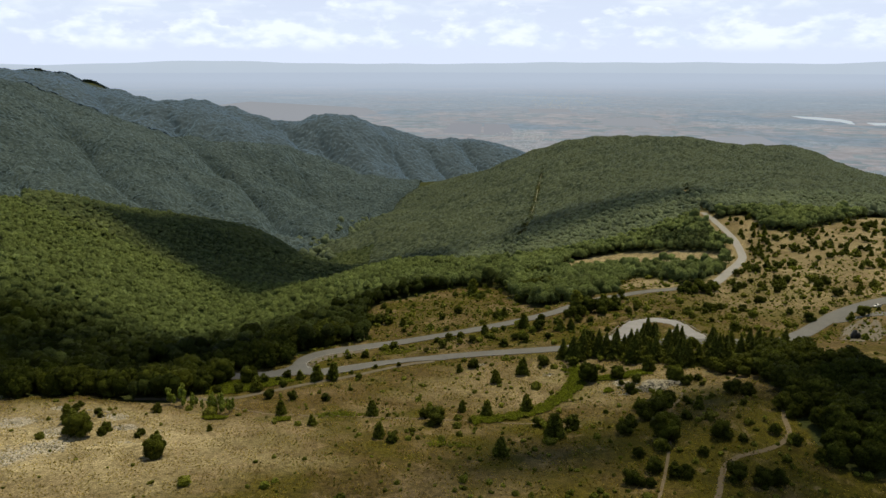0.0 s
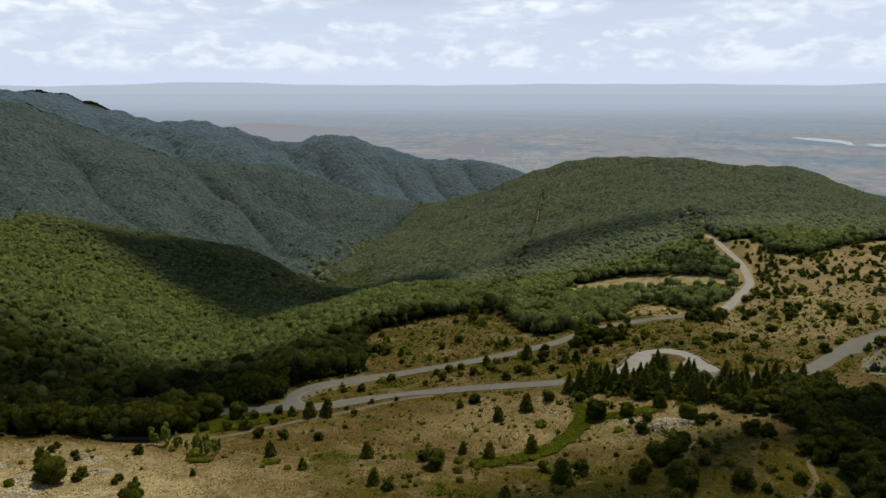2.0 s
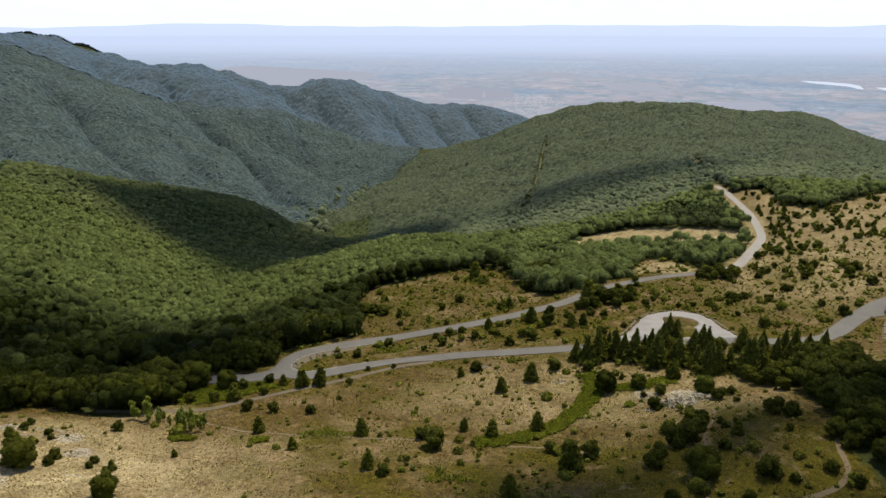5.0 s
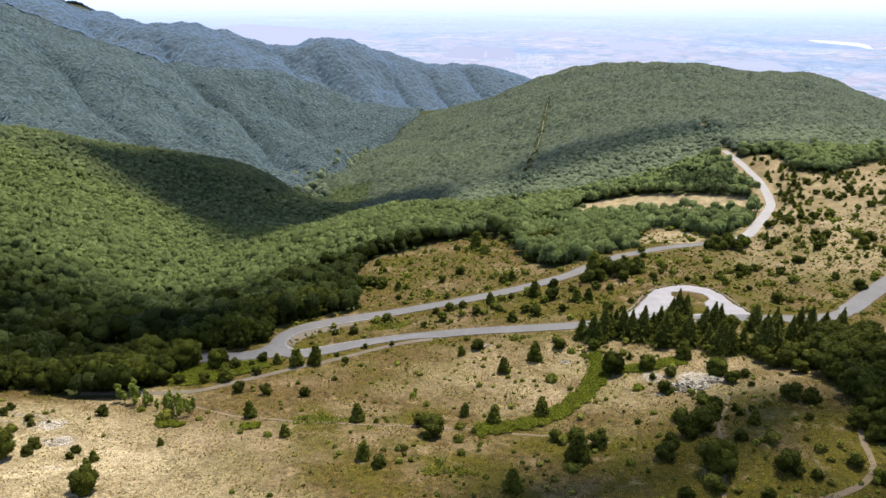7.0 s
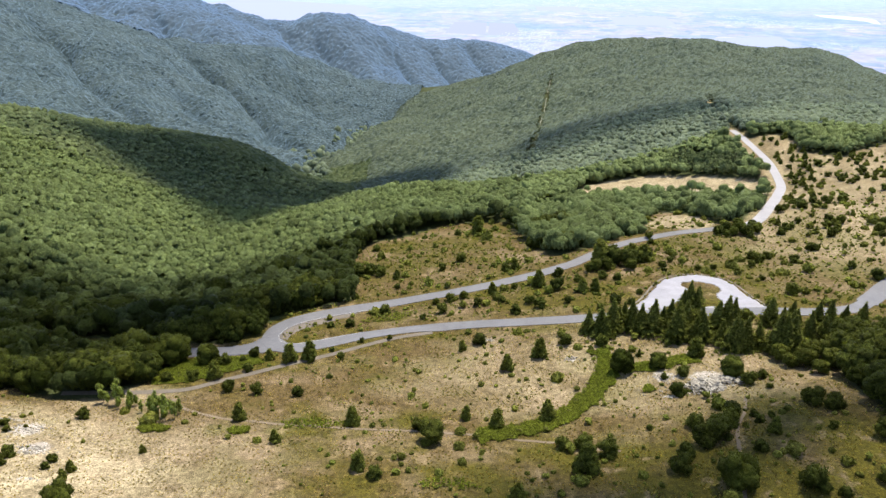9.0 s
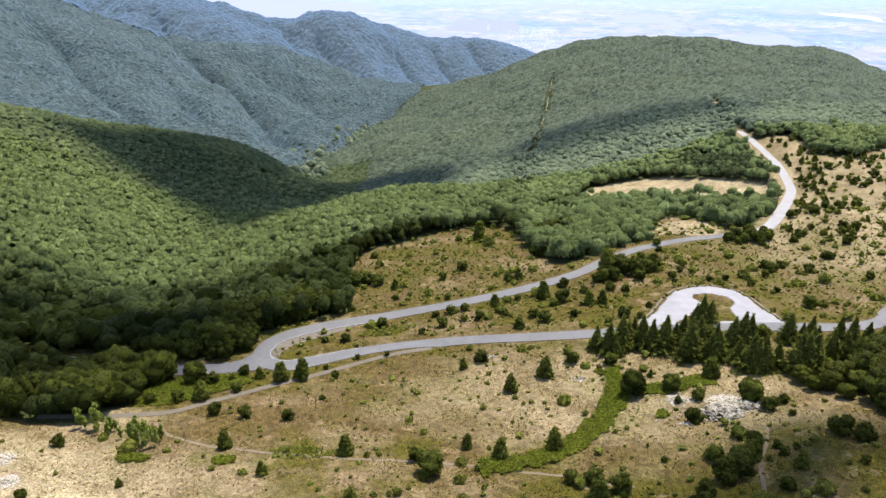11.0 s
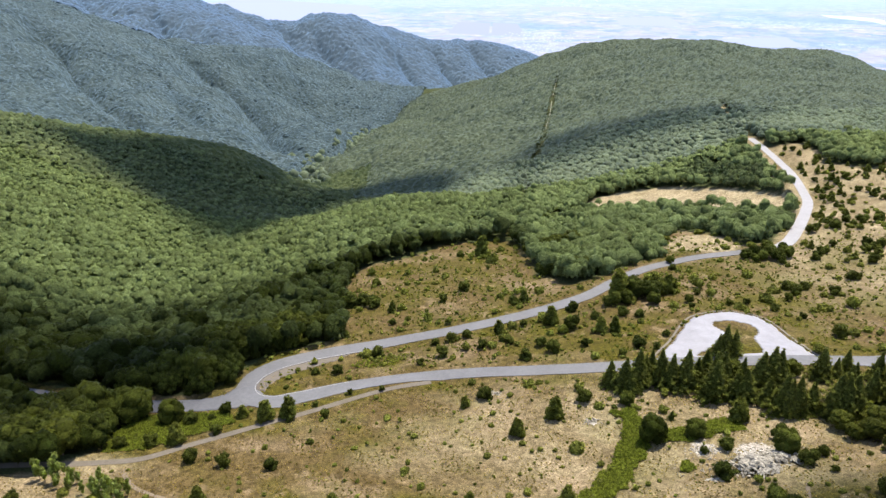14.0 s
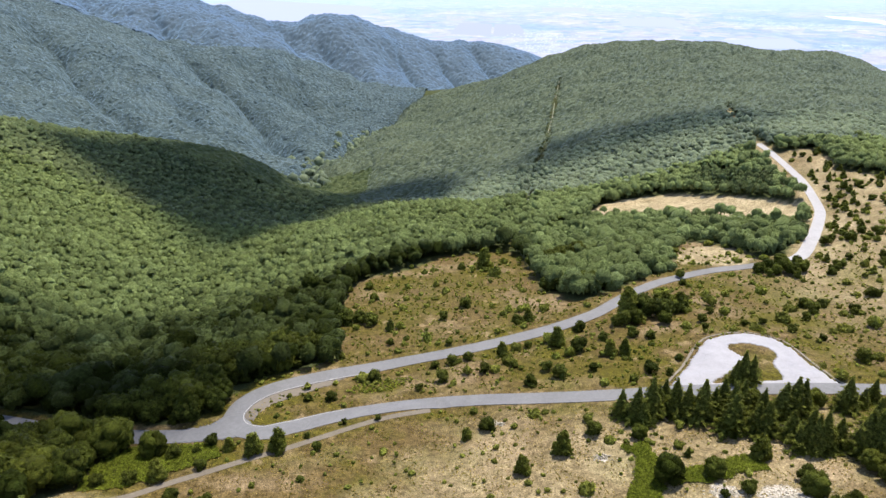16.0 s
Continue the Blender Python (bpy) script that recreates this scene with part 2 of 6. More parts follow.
M_RIDE = surface_material("pale_track", (0.16, 0.17, 0.13), (0.27, 0.28, 0.23), 0.95, 0.6, 0.0, 0.3)
M_ROCK = rock_material()
M_BARK = surface_material("bark", (0.07, 0.05, 0.035), (0.16, 0.12, 0.085), 0.9, 3.0, 0.0, 0.6)
M_BROAD = leafy("broad_leaves", (0.029, 0.04, 0.005), (0.098, 0.118, 0.019), (0.092, 0.1, 0.016), 0.2, attribute=False, calm=True)
M_PINE = leafy("pine_needles", (0.085, 0.105, 0.018), (0.165, 0.185, 0.034), (0.145, 0.155, 0.03), 0.34, attribute=False)
M_SPRUCE = leafy("spruce_needles", (0.0847, 0.1073, 0.0203), (0.1695, 0.1921, 0.0407), (0.1525, 0.165, 0.0339), 0.4, attribute=False)
M_YOUNG = leafy("young_leaves", (0.2, 0.26, 0.07), (0.3, 0.36, 0.11), (0.28, 0.32, 0.09), 0.5, attribute=False)
M_SHRUB = leafy("shrub_leaves", (0.07, 0.088, 0.016), (0.22, 0.25, 0.048), (0.2, 0.195, 0.042))
# dark end holds the edge belt's shade as well as darker kinds
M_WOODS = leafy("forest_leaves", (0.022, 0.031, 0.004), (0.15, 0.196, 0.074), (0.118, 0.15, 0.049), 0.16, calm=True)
M_SPUR = leafy("spur_forest_leaves", (0.038, 0.058, 0.022), (0.096, 0.121, 0.048), (0.094, 0.114, 0.042), 0.12, 0.03, soft=True)
# some haze put into these lighter, bluer leaves and their blue sheen
M_HILL = leafy("hazed_hill_leaves", (0.06, 0.08, 0.042), (0.135, 0.168, 0.092), (0.13, 0.157, 0.082), 0.12, 0.12, soft=True, haze_tint=(0.52, 0.72, 0.95))
M_FERN = leafy("fern_fronds", (0.11, 0.142, 0.016), (0.19, 0.225, 0.03), (0.18, 0.2, 0.028), 0.45)
M_STRAW = leafy("straw_blades", (0.2, 0.155, 0.058), (0.45, 0.355, 0.155), (0.29, 0.235, 0.09), 0.4)
# far woods: haze painted as blue-grey leaves under a strong blue sheen
M_CANOPY_FAR = leafy("hazed_flank_leaves", (0.031, 0.048, 0.042), (0.067, 0.092, 0.08), (0.067, 0.088, 0.072), 0.08, 0.38, soft=True, haze_tint=(0.49, 0.73, 0.98))
M_RIDGE = leafy("hazed_ridge_leaves", (0.026, 0.042, 0.048), (0.055, 0.076, 0.083), (0.054, 0.073, 0.077), 0.05, 0.62, soft=True, haze_tint=(0.43, 0.67, 0.98))


def cloud_material(thick):
    m, t = material("cloud")
    soft = node(t, "ShaderNodeBsdfDiffuse", [("Color", (0.9, 0.9, 0.92, 1))]).outputs[0]
    thin = node(t, "ShaderNodeBsdfTransparent").outputs[0]
    finish(t, node(t, "ShaderNodeMixShader", [(0, thick), (1, thin), (2, soft)]).outputs[0])
    return m


M_CLOUD = cloud_material(0.82)
M_HALF_CLOUD = cloud_material(0.11)
M_SOFT_CLOUD = cloud_material(0.065)
M_THIN_CLOUD = cloud_material(0.018)
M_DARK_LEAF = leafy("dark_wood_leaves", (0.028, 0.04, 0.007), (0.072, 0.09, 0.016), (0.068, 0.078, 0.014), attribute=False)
M_PINE_PLOT = leafy("plantation_needles", (0.07, 0.098, 0.04), (0.13, 0.165, 0.068), (0.125, 0.15, 0.06))
M_BUSH = leafy("bush_leaves", (0.03, 0.042, 0.007), (0.098, 0.118, 0.022), (0.092, 0.1, 0.018), attribute=False)
M_DARK = surface_material("dark_bronze_stone", (0.012, 0.012, 0.013), (0.035, 0.035, 0.036), 0.5, 2.0, 0.0, 0.3)
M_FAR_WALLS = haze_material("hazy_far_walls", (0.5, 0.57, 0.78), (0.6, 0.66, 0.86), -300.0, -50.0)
# the water's gleam and haze are both put into the emission
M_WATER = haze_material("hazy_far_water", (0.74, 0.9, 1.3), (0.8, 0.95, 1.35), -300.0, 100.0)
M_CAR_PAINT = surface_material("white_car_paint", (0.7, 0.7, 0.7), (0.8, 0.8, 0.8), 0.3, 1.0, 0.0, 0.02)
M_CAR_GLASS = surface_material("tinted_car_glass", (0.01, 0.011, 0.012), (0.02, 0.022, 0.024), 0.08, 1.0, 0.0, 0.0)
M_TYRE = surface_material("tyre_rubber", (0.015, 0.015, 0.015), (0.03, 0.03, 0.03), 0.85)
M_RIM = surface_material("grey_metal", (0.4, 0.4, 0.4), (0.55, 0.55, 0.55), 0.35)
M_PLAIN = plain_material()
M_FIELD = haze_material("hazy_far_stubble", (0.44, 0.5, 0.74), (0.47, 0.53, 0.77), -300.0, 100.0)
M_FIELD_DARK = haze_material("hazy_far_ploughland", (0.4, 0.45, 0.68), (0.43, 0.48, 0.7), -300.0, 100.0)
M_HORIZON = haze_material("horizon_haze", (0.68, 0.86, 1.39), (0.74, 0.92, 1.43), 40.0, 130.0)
# ================= lie of the land =================
# Ridge, valley and slope lines of the plan: (x, y, height) in metres.
MEADOW = [(0, 60, 38), (-109, 150, 26), (-69, 155, 24), (0, 152, 24), (114, 150, 25), (-157, 225, 12), (-131, 225, 12), (-100, 200, 15),
          (-20, 203, 14.5), (36, 203, 15), (78, 183, 26), (106, 199, 26), (-58, 228, 7.5), (41, 242, 8.5), (75, 207, 21), (90, 228, 18),
          (98, 244, 15), (20, 254, 5.5), (33, 262, 6), (-60, 255, 1.5), (80, 268, 9), (6, 275, 1), (62, 282, 6.5), (12, 296, 0)]
BENCH = [(-74, 281, -2), (-66, 304, -3.5), (-36, 302, -4.5), (-21, 354, -9), (94, 334, 4), (105, 333, 5), (161, 375, -5.5), (170, 362, -1),
         (189, 319, 3.5), (205, 476, -12), (251, 585, -19), (273, 712, -20), (105, 600, -49), (225, 560, -27), (182, 640, -44), (21, 450, -23),
         (306, 470, -1), (356, 600, -11), (136, 215, 25), (221, 330, 9), (-60, 320, -7), (130, 440, -13), (300, 330, 12), (240, 200, 30)]
FLANK = [(-87, 390, -28), (-92, 330, -13), (-83, 520, -44), (-108, 270, -3), (-145, 310, -12), (-75, 560, -51), (-41, 620, -55),
         (30, 640, -60), (-80, 720, -104), (3, 705, -84), (-60, 800, -124), (50, 765, -88), (60, 520, -36), (-30, 460, -27), (-228, 320, -10), (-260, 200, 20)]
CREEK = [(-138, 385, -39), (-155, 480, -64), (-161, 600, -82), (-170, 800, -125), (-192, 1010, -164), (-196, 1330, -202), (-170, 1800, -255),
         (-130, 2450, -318), (150, 2900, -350)]
SPUR = [(-425, 760, -21), (-403, 800, -38), (-354, 880, -65), (-280, 960, -100), (-236, 1000, -128), (-332, 600, -36), (-260, 540, -44),
        (-227, 430, -26), (-219, 560, -74), (-205, 680, -97), (-182, 420, -47), (-276, 760, -88), (-480, 640, 6), (-380, 420, 8)]
MID_HILL = [(-1091, 1750, 63), (-987, 1800, 9), (-870, 1850, -47), (-717, 1950, -74), (-522, 2100, -113), (-350, 2300, -219), (-193, 2450, -318),
            (-900, 1450, -48), (-731, 1300, -94), (-553, 1250, -117), (-446, 1400, -145), (-277, 1250, -172), (-354, 1900, -224), (-701, 1100, -80), (-640, 820, -30)]
HIDDEN_VALLEYS = [(-900, 2120, -150), (-700, 2230, -200), (-480, 2420, -260), (-330, 2560, -300), (-1150, 2150, -60),
                  (-520, 1010, -128), (-430, 1060, -152), (-340, 1090, -172), (-640, 960, -85)]
FAR_RIDGE = [(-1839, 2500, 127), (-1612, 2600, 91), (-1520, 2700, 96), (-1411, 2720, 71), (-1281, 2750, 10), (-1151, 2800, -36), (-1002, 2850, -22),
             (-826, 2900, -86), (-630, 2950, -112), (-448, 3000, -84), (-215, 3100, -167), (9, 3150, -217), (211, 3200, -234), (378, 3250, -291),
             (-1080, 2400, -60), (-747, 2500, -136), (-401, 2720, -215), (-86, 2920, -280), (232, 3050, -313), (-1200, 3250, -250), (-300, 3450, -400)]
ROUND_HILL = [(241, 2000, -132), (337, 1950, -87), (474, 2000, -86), (634, 2050, -103), (764, 2000, -122), (888, 1950, -115), (995, 1850, -117),
              (1024, 1600, -143), (-27, 1900, -221), (148, 1130, -113), (342, 1450, -70), (408, 1130, -56), (613, 1300, -58), (574, 1050, -50),
              (3, 1185, -139), (114, 1500, -133), (258, 900, -41), (146, 800, -67), (-84, 1150, -146), (-150, 1338, -200), (387, 780, -30),
              (516, 800, -33), (420, 2350, -180), (760, 2350, -190), (1050, 2150, -230), (600, 3000, -420), (1200, 2800, -430), (1400, 1500, -260)]


def plate(rows):
    """A thin plate bent through the lines of the plan."""
    p = np.array(rows, float)
    s = p[:, :2] / 100.0
    d2 = ((s[:, None] - s[None]) ** 2).sum(2)
    k = 0.5 * d2 * np.log(d2 + 1e-9) + np.eye(len(p)) * 0.02
    q = np.c_[np.ones(len(p)), s]
    a = np.block([[k, q], [q.T, np.zeros((3, 3))]])
    w = np.linalg.solve(a, np.r_[p[:, 2], np.zeros(3)])
    return s, w


PLATE_AT, PLATE_W = plate(MEADOW + BENCH + FLANK + CREEK + SPUR + MID_HILL + HIDDEN_VALLEYS + FAR_RIDGE + ROUND_HILL)


def waves(x, y, size, seed, rows=7):
    """Gentle unevenness of a given size, between about -1 and 1."""
    r = np.random.RandomState(seed)
    out = np.zeros_like(x)
    for _ in range(rows):
        a, f, ph = r.uniform(0, 6.283), r.uniform(0.6, 1.7) * 6.283 / size, r.uniform(0, 6.283)
        out += np.sin(f * (x * np.cos(a) + y * np.sin(a)) + ph)
    return out / rows ** 0.5 / 1.4


# gullies: plan line from the top down, depth and half width
GULLIES = [([(-720, 1880), (-627, 1814), (-546, 1764), (-470, 1700), (-404, 1589), (-325, 1380), (-285, 1290)], 58.0, 44.0),
           ([(-960, 1760), (-906, 1675), (-829, 1622), (-756, 1516), (-721, 1480), (-604, 1313), (-528, 1246)], 30.0, 34.0),
           ([(-1120, 1560), (-1010, 1440), (-900, 1330), (-760, 1220)], 20.0, 40.0),
           ([(-660, 1640), (-590, 1560), (-500, 1420), (-430, 1300)], 12.0, 26.0),
           ([(-470, 2050), (-380, 1930), (-300, 1760)], 14.0, 34.0),
           ([(-60, 2120), (-85, 2063), (-140, 1882), (-185, 1689), (-205, 1459), (-215, 1189), (-203, 1060)], 20.0, 30.0),
           ([(-230, 3010), (-204, 2889), (-144, 2793), (-90, 2700)], 40.0, 55.0),
           ([(-86, 3110), (-35, 2959), (14, 2895), (60, 2820)], 36.0, 45.0),
           ([(70, 3160), (120, 3070), (170, 2990)], 30.0, 45.0),
           ([(-560, 2880), (-463, 2738), (-392, 2660), (-320, 2560)], 42.0, 60.0),
           ([(-720, 2880), (-588, 2750), (-504, 2618)], 34.0, 55.0),
           ([(-1040, 2600), (-966, 2504), (-884, 2415)], 34.0, 50.0),
           ([(-1330, 2650), (-1230, 2540), (-1130, 2430)], 30.0, 55.0)]


def away_from(x, y, line):
    """Distance to a line of the plan, and how fully it is a gully there: nothing at its head, all from a third of its way."""
    best, grown = np.full(len(x), 1e9), np.zeros(len(x))
    n = len(line) - 1
    for i, ((ax, ay), (bx, by)) in enumerate(zip(line, line[1:])):
        s = np.clip(((x - ax) * (bx - ax) + (y - ay) * (by - ay)) / ((bx - ax) ** 2 + (by - ay) ** 2), 0, 1)
        d = np.hypot(x - ax - s * (bx - ax), y - ay - s * (by - ay))
        near = d < best
        best[near], grown[near] = d[near], np.clip((i + s[near]) / n * 3, 0.15, 1)
    return best, grown


def bare_land(x, y):
    x, y = np.atleast_1d(np.asarray(x, float)), np.atleast_1d(np.asarray(y, float))
    shape = x.shape
    x, y = x.ravel(), y.ravel()
    z = np.zeros(len(x))
    for i in range(0, len(x), 20000):
        g = np.c_[x[i:i + 20000], y[i:i + 20000]] / 100.0
        d2 = ((g[:, None] - PLATE_AT[None]) ** 2).sum(2)
        z[i:i + 20000] = (0.5 * d2 * np.log(d2 + 1e-9)) @ PLATE_W[:-3] + PLATE_W[-3] + g @ PLATE_W[-2:]
    far = np.clip((y - 650) / 900, 0, 1)
    z = z + waves(x, y, 26, 3) * 0.35 + waves(x, y, 9, 4) * 0.1 + far * (waves(x, y, 260, 5) * 9 + waves(x, y, 110, 6) * 4) * np.where(x < -190, 1.5, 0.8)
    # spurs and gullies down the flanks of the middle hill and the far ridge
    flank = np.clip((-210 - x) / 160, 0, 1) * np.clip((y - 1010) / 120, 0, 1) * np.clip((1720 - y) / 260, 0, 1)
    along = x * 0.78 + y * 0.62 + waves(x, y, 420, 17) * 34
    z = z + flank * (7 * (np.abs(np.sin(along / 47)) - 0.6) + 3 * (np.abs(np.sin(along / 21 + 1.7)) - 0.6))
    k = np.nonzero((y > 950) & (x < 330))[0]
    for line, deep, wide in GULLIES:
        d, at = away_from(x[k], y[k], line)
        z[k] -= deep * at * np.exp(-d / wide)
    return z.reshape(shape)
# ================= roads in the plan =================


def smooth_line(points, step=1.5):
    """An even, rounded line through plan points."""
    p = [Vector((*q, 0)) for q in points]
    p = [p[0] * 2 - p[1]] + p + [p[-1] * 2 - p[-2]]
    out = []
    for a, b, c, d in zip(p, p[1:], p[2:], p[3:]):
        n = max(2, int((c - b).length / step))
        for i in range(n):
            s = i / n
            out.append(0.5 * (2 * b + (c - a) * s + (2 * a - 5 * b + 4 * c - d) * s ** 2 + (3 * b - a - 3 * c + d) * s ** 3))
    out.append(p[-2])
    return np.array([(v.x, v.y) for v in out])


UPPER_LEG = smooth_line([(270, 712), (266, 670), (259, 620), (251, 580), (240, 540), (222, 505), (194, 458), (174, 432), (151, 426), (128, 420),
                         (109, 411), (87, 393), (66, 367), (54, 356), (38, 346), (18, 338), (0, 332), (-15, 328.5), (-33, 322.5), (-46, 317),
                         (-57, 310), (-63.5, 301), (-65, 292), (-62, 284.5), (-54, 282), (-46, 285.5), (-36, 290.5), (-24, 294.5), (-8, 297.5),
                         (10, 297.5), (30, 295.3), (52, 294), (72, 293.5), (95, 293), (118, 291.5), (140, 292), (156, 297), (170, 310), (186, 326), (210, 343), (240, 354)])
LEFT_LEG = smooth_line([(-58, 284), (-70, 281.4), (-84, 281.4), (-100, 283.6), (-120, 287.5), (-136, 292.5), (-160, 300)])
TRACK = smooth_line([(-118, 243), (-94, 247), (-82, 250), (-71, 257.5), (-59, 265), (-45, 274), (-30, 284), (-17, 290.5), (-4, 294)])
FOOTPATH = smooth_line([(-85, 244), (-76, 234), (-63, 228.5), (-44, 223), (-27, 219.5), (-10, 218.5), (6, 216), (28, 210.5), (45, 203)])
HILL_PATH = smooth_line([(48, 138), (54, 152), (60, 166), (67, 184), (74, 205), (80, 215), (84, 224)])
EDGE_PATH = smooth_line([(60, 140), (67.5, 150), (76, 166), (86, 171), (95, 175.5), (100, 181.5), (104, 193), (111, 205)])
PLAZA = [(66, 292), (71, 296), (79, 307), (88, 321), (93, 327), (99, 330.5), (106, 332), (112, 331.5), (116.5, 328.5), (119, 321), (119.5, 308), (120, 297), (123, 292)]
LOTS = [(181.5, 298.1), (194.7, 318.5), (203.4, 325.2), (208.8, 324.9), (213.1, 321.8), (204.8, 300.8), (194.5, 290.4), (185.9, 292.1)]


def away(x, y, line):
    """Distance to a line, and the nearest place along it."""
    best, at = np.full(len(x), 1e9), np.zeros(len(x), int)
    for i in range(0, len(line)):
        d = np.hypot(x - line[i, 0], y - line[i, 1])
        near = d < best
        best[near], at[near] = d[near], i
    return best, at


LEVELLED = []
for line, half, reach in ((UPPER_LEG, 6.5, 7.0), (LEFT_LEG, 6.0, 6.0), (TRACK, 3.2, 4.0)):
    h = bare_land(line[:, 0], line[:, 1])
    k = np.ones(13) / 13
    h = np.convolve(np.pad(h, 6, "edge"), k, "valid")
    LEVELLED.append((line, h, half, reach))


def inside(x, y, polygon):
    """Which plan points lie inside a polygon."""
    p = np.array(polygon, float)
    hit = np.zeros(np.shape(x), bool)
    for (ax, ay), (bx, by) in zip(p, np.roll(p, -1, 0)):
        cross = ((ay > y) != (by > y)) & (x < (bx - ax) * (y - ay) / (by - ay + 1e-12) + ax)
        hit ^= cross
    return hit


def land(x, y):
    """Height of the ground, levelled under the roads."""
    x, y = np.atleast_1d(np.asarray(x, float)), np.atleast_1d(np.asarray(y, float))
    z = bare_land(x, y)
    near = (np.abs(x) < 300) & (y > 225) & (y < 730)
    if near.any():
        xs, ys, zs = x[near], y[near], z[near]
        for line, h, half, reach in LEVELLED:
            d, at = away(xs, ys, line)
            w = np.clip((half + reach - d) / reach, 0, 1)
            w = w * w * (3 - 2 * w)
            t = np.gradient(line, axis=0)
            run = np.linalg.norm(t, axis=1)
            on = ((xs - line[at, 0]) * t[at, 0] + (ys - line[at, 1]) * t[at, 1]) / run[at]
            slope = np.gradient(h) / run
            zs = zs * (1 - w) + (h[at] + np.clip(on, -2, 2) * slope[at]) * w
        z[near] = zs
    return z


def ribbon(name, line, half, lift, mat, label, category, lines=(), parent=None, drop=0.25):
    """A road surface along a line, with an edge that goes down into the ground. half: a width, or one for each place."""
    half = np.broadcast_to(np.asarray(half, float), (len(line),))
    tangent = np.gradient(line, axis=0)
    tangent /= np.linalg.norm(tangent, axis=1)[:, None]
    side = np.c_[-tangent[:, 1], tangent[:, 0]]
    across = np.linspace(-1, 1, 7)
    verts, faces = [], []
    for i in range(len(line)):
        q = line[i] + side[i] * half[i] * across[:, None]
        z = land(q[:, 0], q[:, 1]) + lift
        row = [(q[0, 0], q[0, 1], z[0] - drop)] + [(a, b, c) for (a, b), c in zip(q, z)] + [(q[-1, 0], q[-1, 1], z[-1] - drop)]
        verts += row
    n = len(across) + 2
    for i in range(len(line) - 1):
        for j in range(n - 1):
            a = i * n + j
            faces.append((a, a + n, a + n + 1, a + 1))
    me = bpy.data.meshes.new(name)
    me.from_pydata(verts, [], faces)
    me.materials.append(mat)
    ob = new(name, me)
    if parent:
        ob.parent = parent
        return ob
    return tagged(ob, label, category, kind="structure")


def slab(name, polygon, lift, mat, label, category, holes=(), step=0.7):
    """A paved area with an uneven edge, laid over the ground."""
    p = np.array(polygon, float)
    lo, hi = p.min(0), p.max(0)
    xs, ys = np.arange(lo[0], hi[0] + step, step), np.arange(lo[1], hi[1] + step, step)
    gx, gy = np.meshgrid(xs, ys)
    keep = inside((gx + step / 2)[:-1, :-1], (gy + step / 2)[:-1, :-1], polygon)
    for h in holes:
        keep &= ~inside((gx + step / 2)[:-1, :-1], (gy + step / 2)[:-1, :-1], h)
    z = land(gx.ravel(), gy.ravel()) + lift
    wob = 0.35 * step
    vx, vy = gx.ravel() + waves(gx.ravel(), gy.ravel(), 5, 8) * wob, gy.ravel() + waves(gx.ravel(), gy.ravel(), 5, 9) * wob
    nx = len(xs)
    faces = [(j * nx + i, j * nx + i + 1, (j + 1) * nx + i + 1, (j + 1) * nx + i) for j, i in zip(*np.nonzero(keep))]
    bm = bmesh.new()
    vs = [bm.verts.new(v) for v in zip(vx, vy, z)]
    for f in faces:
        bm.faces.new([vs[i] for i in f])
    bmesh.ops.delete(bm, geom=[v for v in bm.verts if not v.link_faces], context="VERTS")
    rim = [e for e in bm.edges if e.is_boundary]
    made = bmesh.ops.extrude_edge_only(bm, edges=rim)["geom"]
    for v in made:
        if isinstance(v, bmesh.types.BMVert):
            v.co.z -= 0.3
    for f in bm.faces:
        f.smooth = True
    me = bpy.data.meshes.new(name)
    bm.to_mesh(me)
    bm.free()
    me.materials.append(mat)
    return tagged(new(name, me), label, category, kind="structure")


# ================= woods and open land in the plan =================
OPEN_LAND = [(-400, -50), (-330, 120), (-230, 215), (-150, 240), (-133, 246), (-118, 239), (-104, 242), (-98, 251), (-96, 264), (-92, 274), (-78, 288),
             (-71, 296), (-64, 316), (-46, 326), (-40, 334), (-43, 356), (-47, 386), (-50, 424), (-45, 441), (-21, 452), (-1, 476), (22, 486), (38, 488),
             (44, 440), (44, 400), (56, 378), (72, 388), (92, 408), (112, 424), (120, 462), (138, 488), (155, 460), (158, 438), (176, 440),
             (200, 482), (222, 515), (236, 552), (243, 600), (250, 660), (262, 706), (274, 700), (274, 678), (298, 676), (296, 645), (286, 612), (304, 584), (362, 627),
             (440, 700), (500, 640), (520, 300), (400, -50)]
CLEARING = [(98, 588), (112, 628), (126, 647), (150, 650), (179, 645), (200, 615), (228, 577), (236, 556), (222, 508), (203, 510), (178, 545), (155, 578), (120, 592)]
DARK_WOOD = [(104, 165), (106, 187), (113, 205), (113, 226), (122, 250), (130, 264), (138, 266), (142, 258), (145, 250), (145, 234), (150, 205), (165, 170), (150, 140)]
PINE_PLOT = [(188, 645), (224, 580), (242, 611), (212, 676)]
RIDE = smooth_line([(40, 500), (46, 532), (62, 638), (90, 830), (120, 980), (148, 1152), (172, 1280), (195, 1410), (250, 1713)], 12.0)

FOREST_ROAD = smooth_line([(270, 712), (284, 780), (301, 850), (321, 914), (346, 1000), (372, 1110)], 10.0)


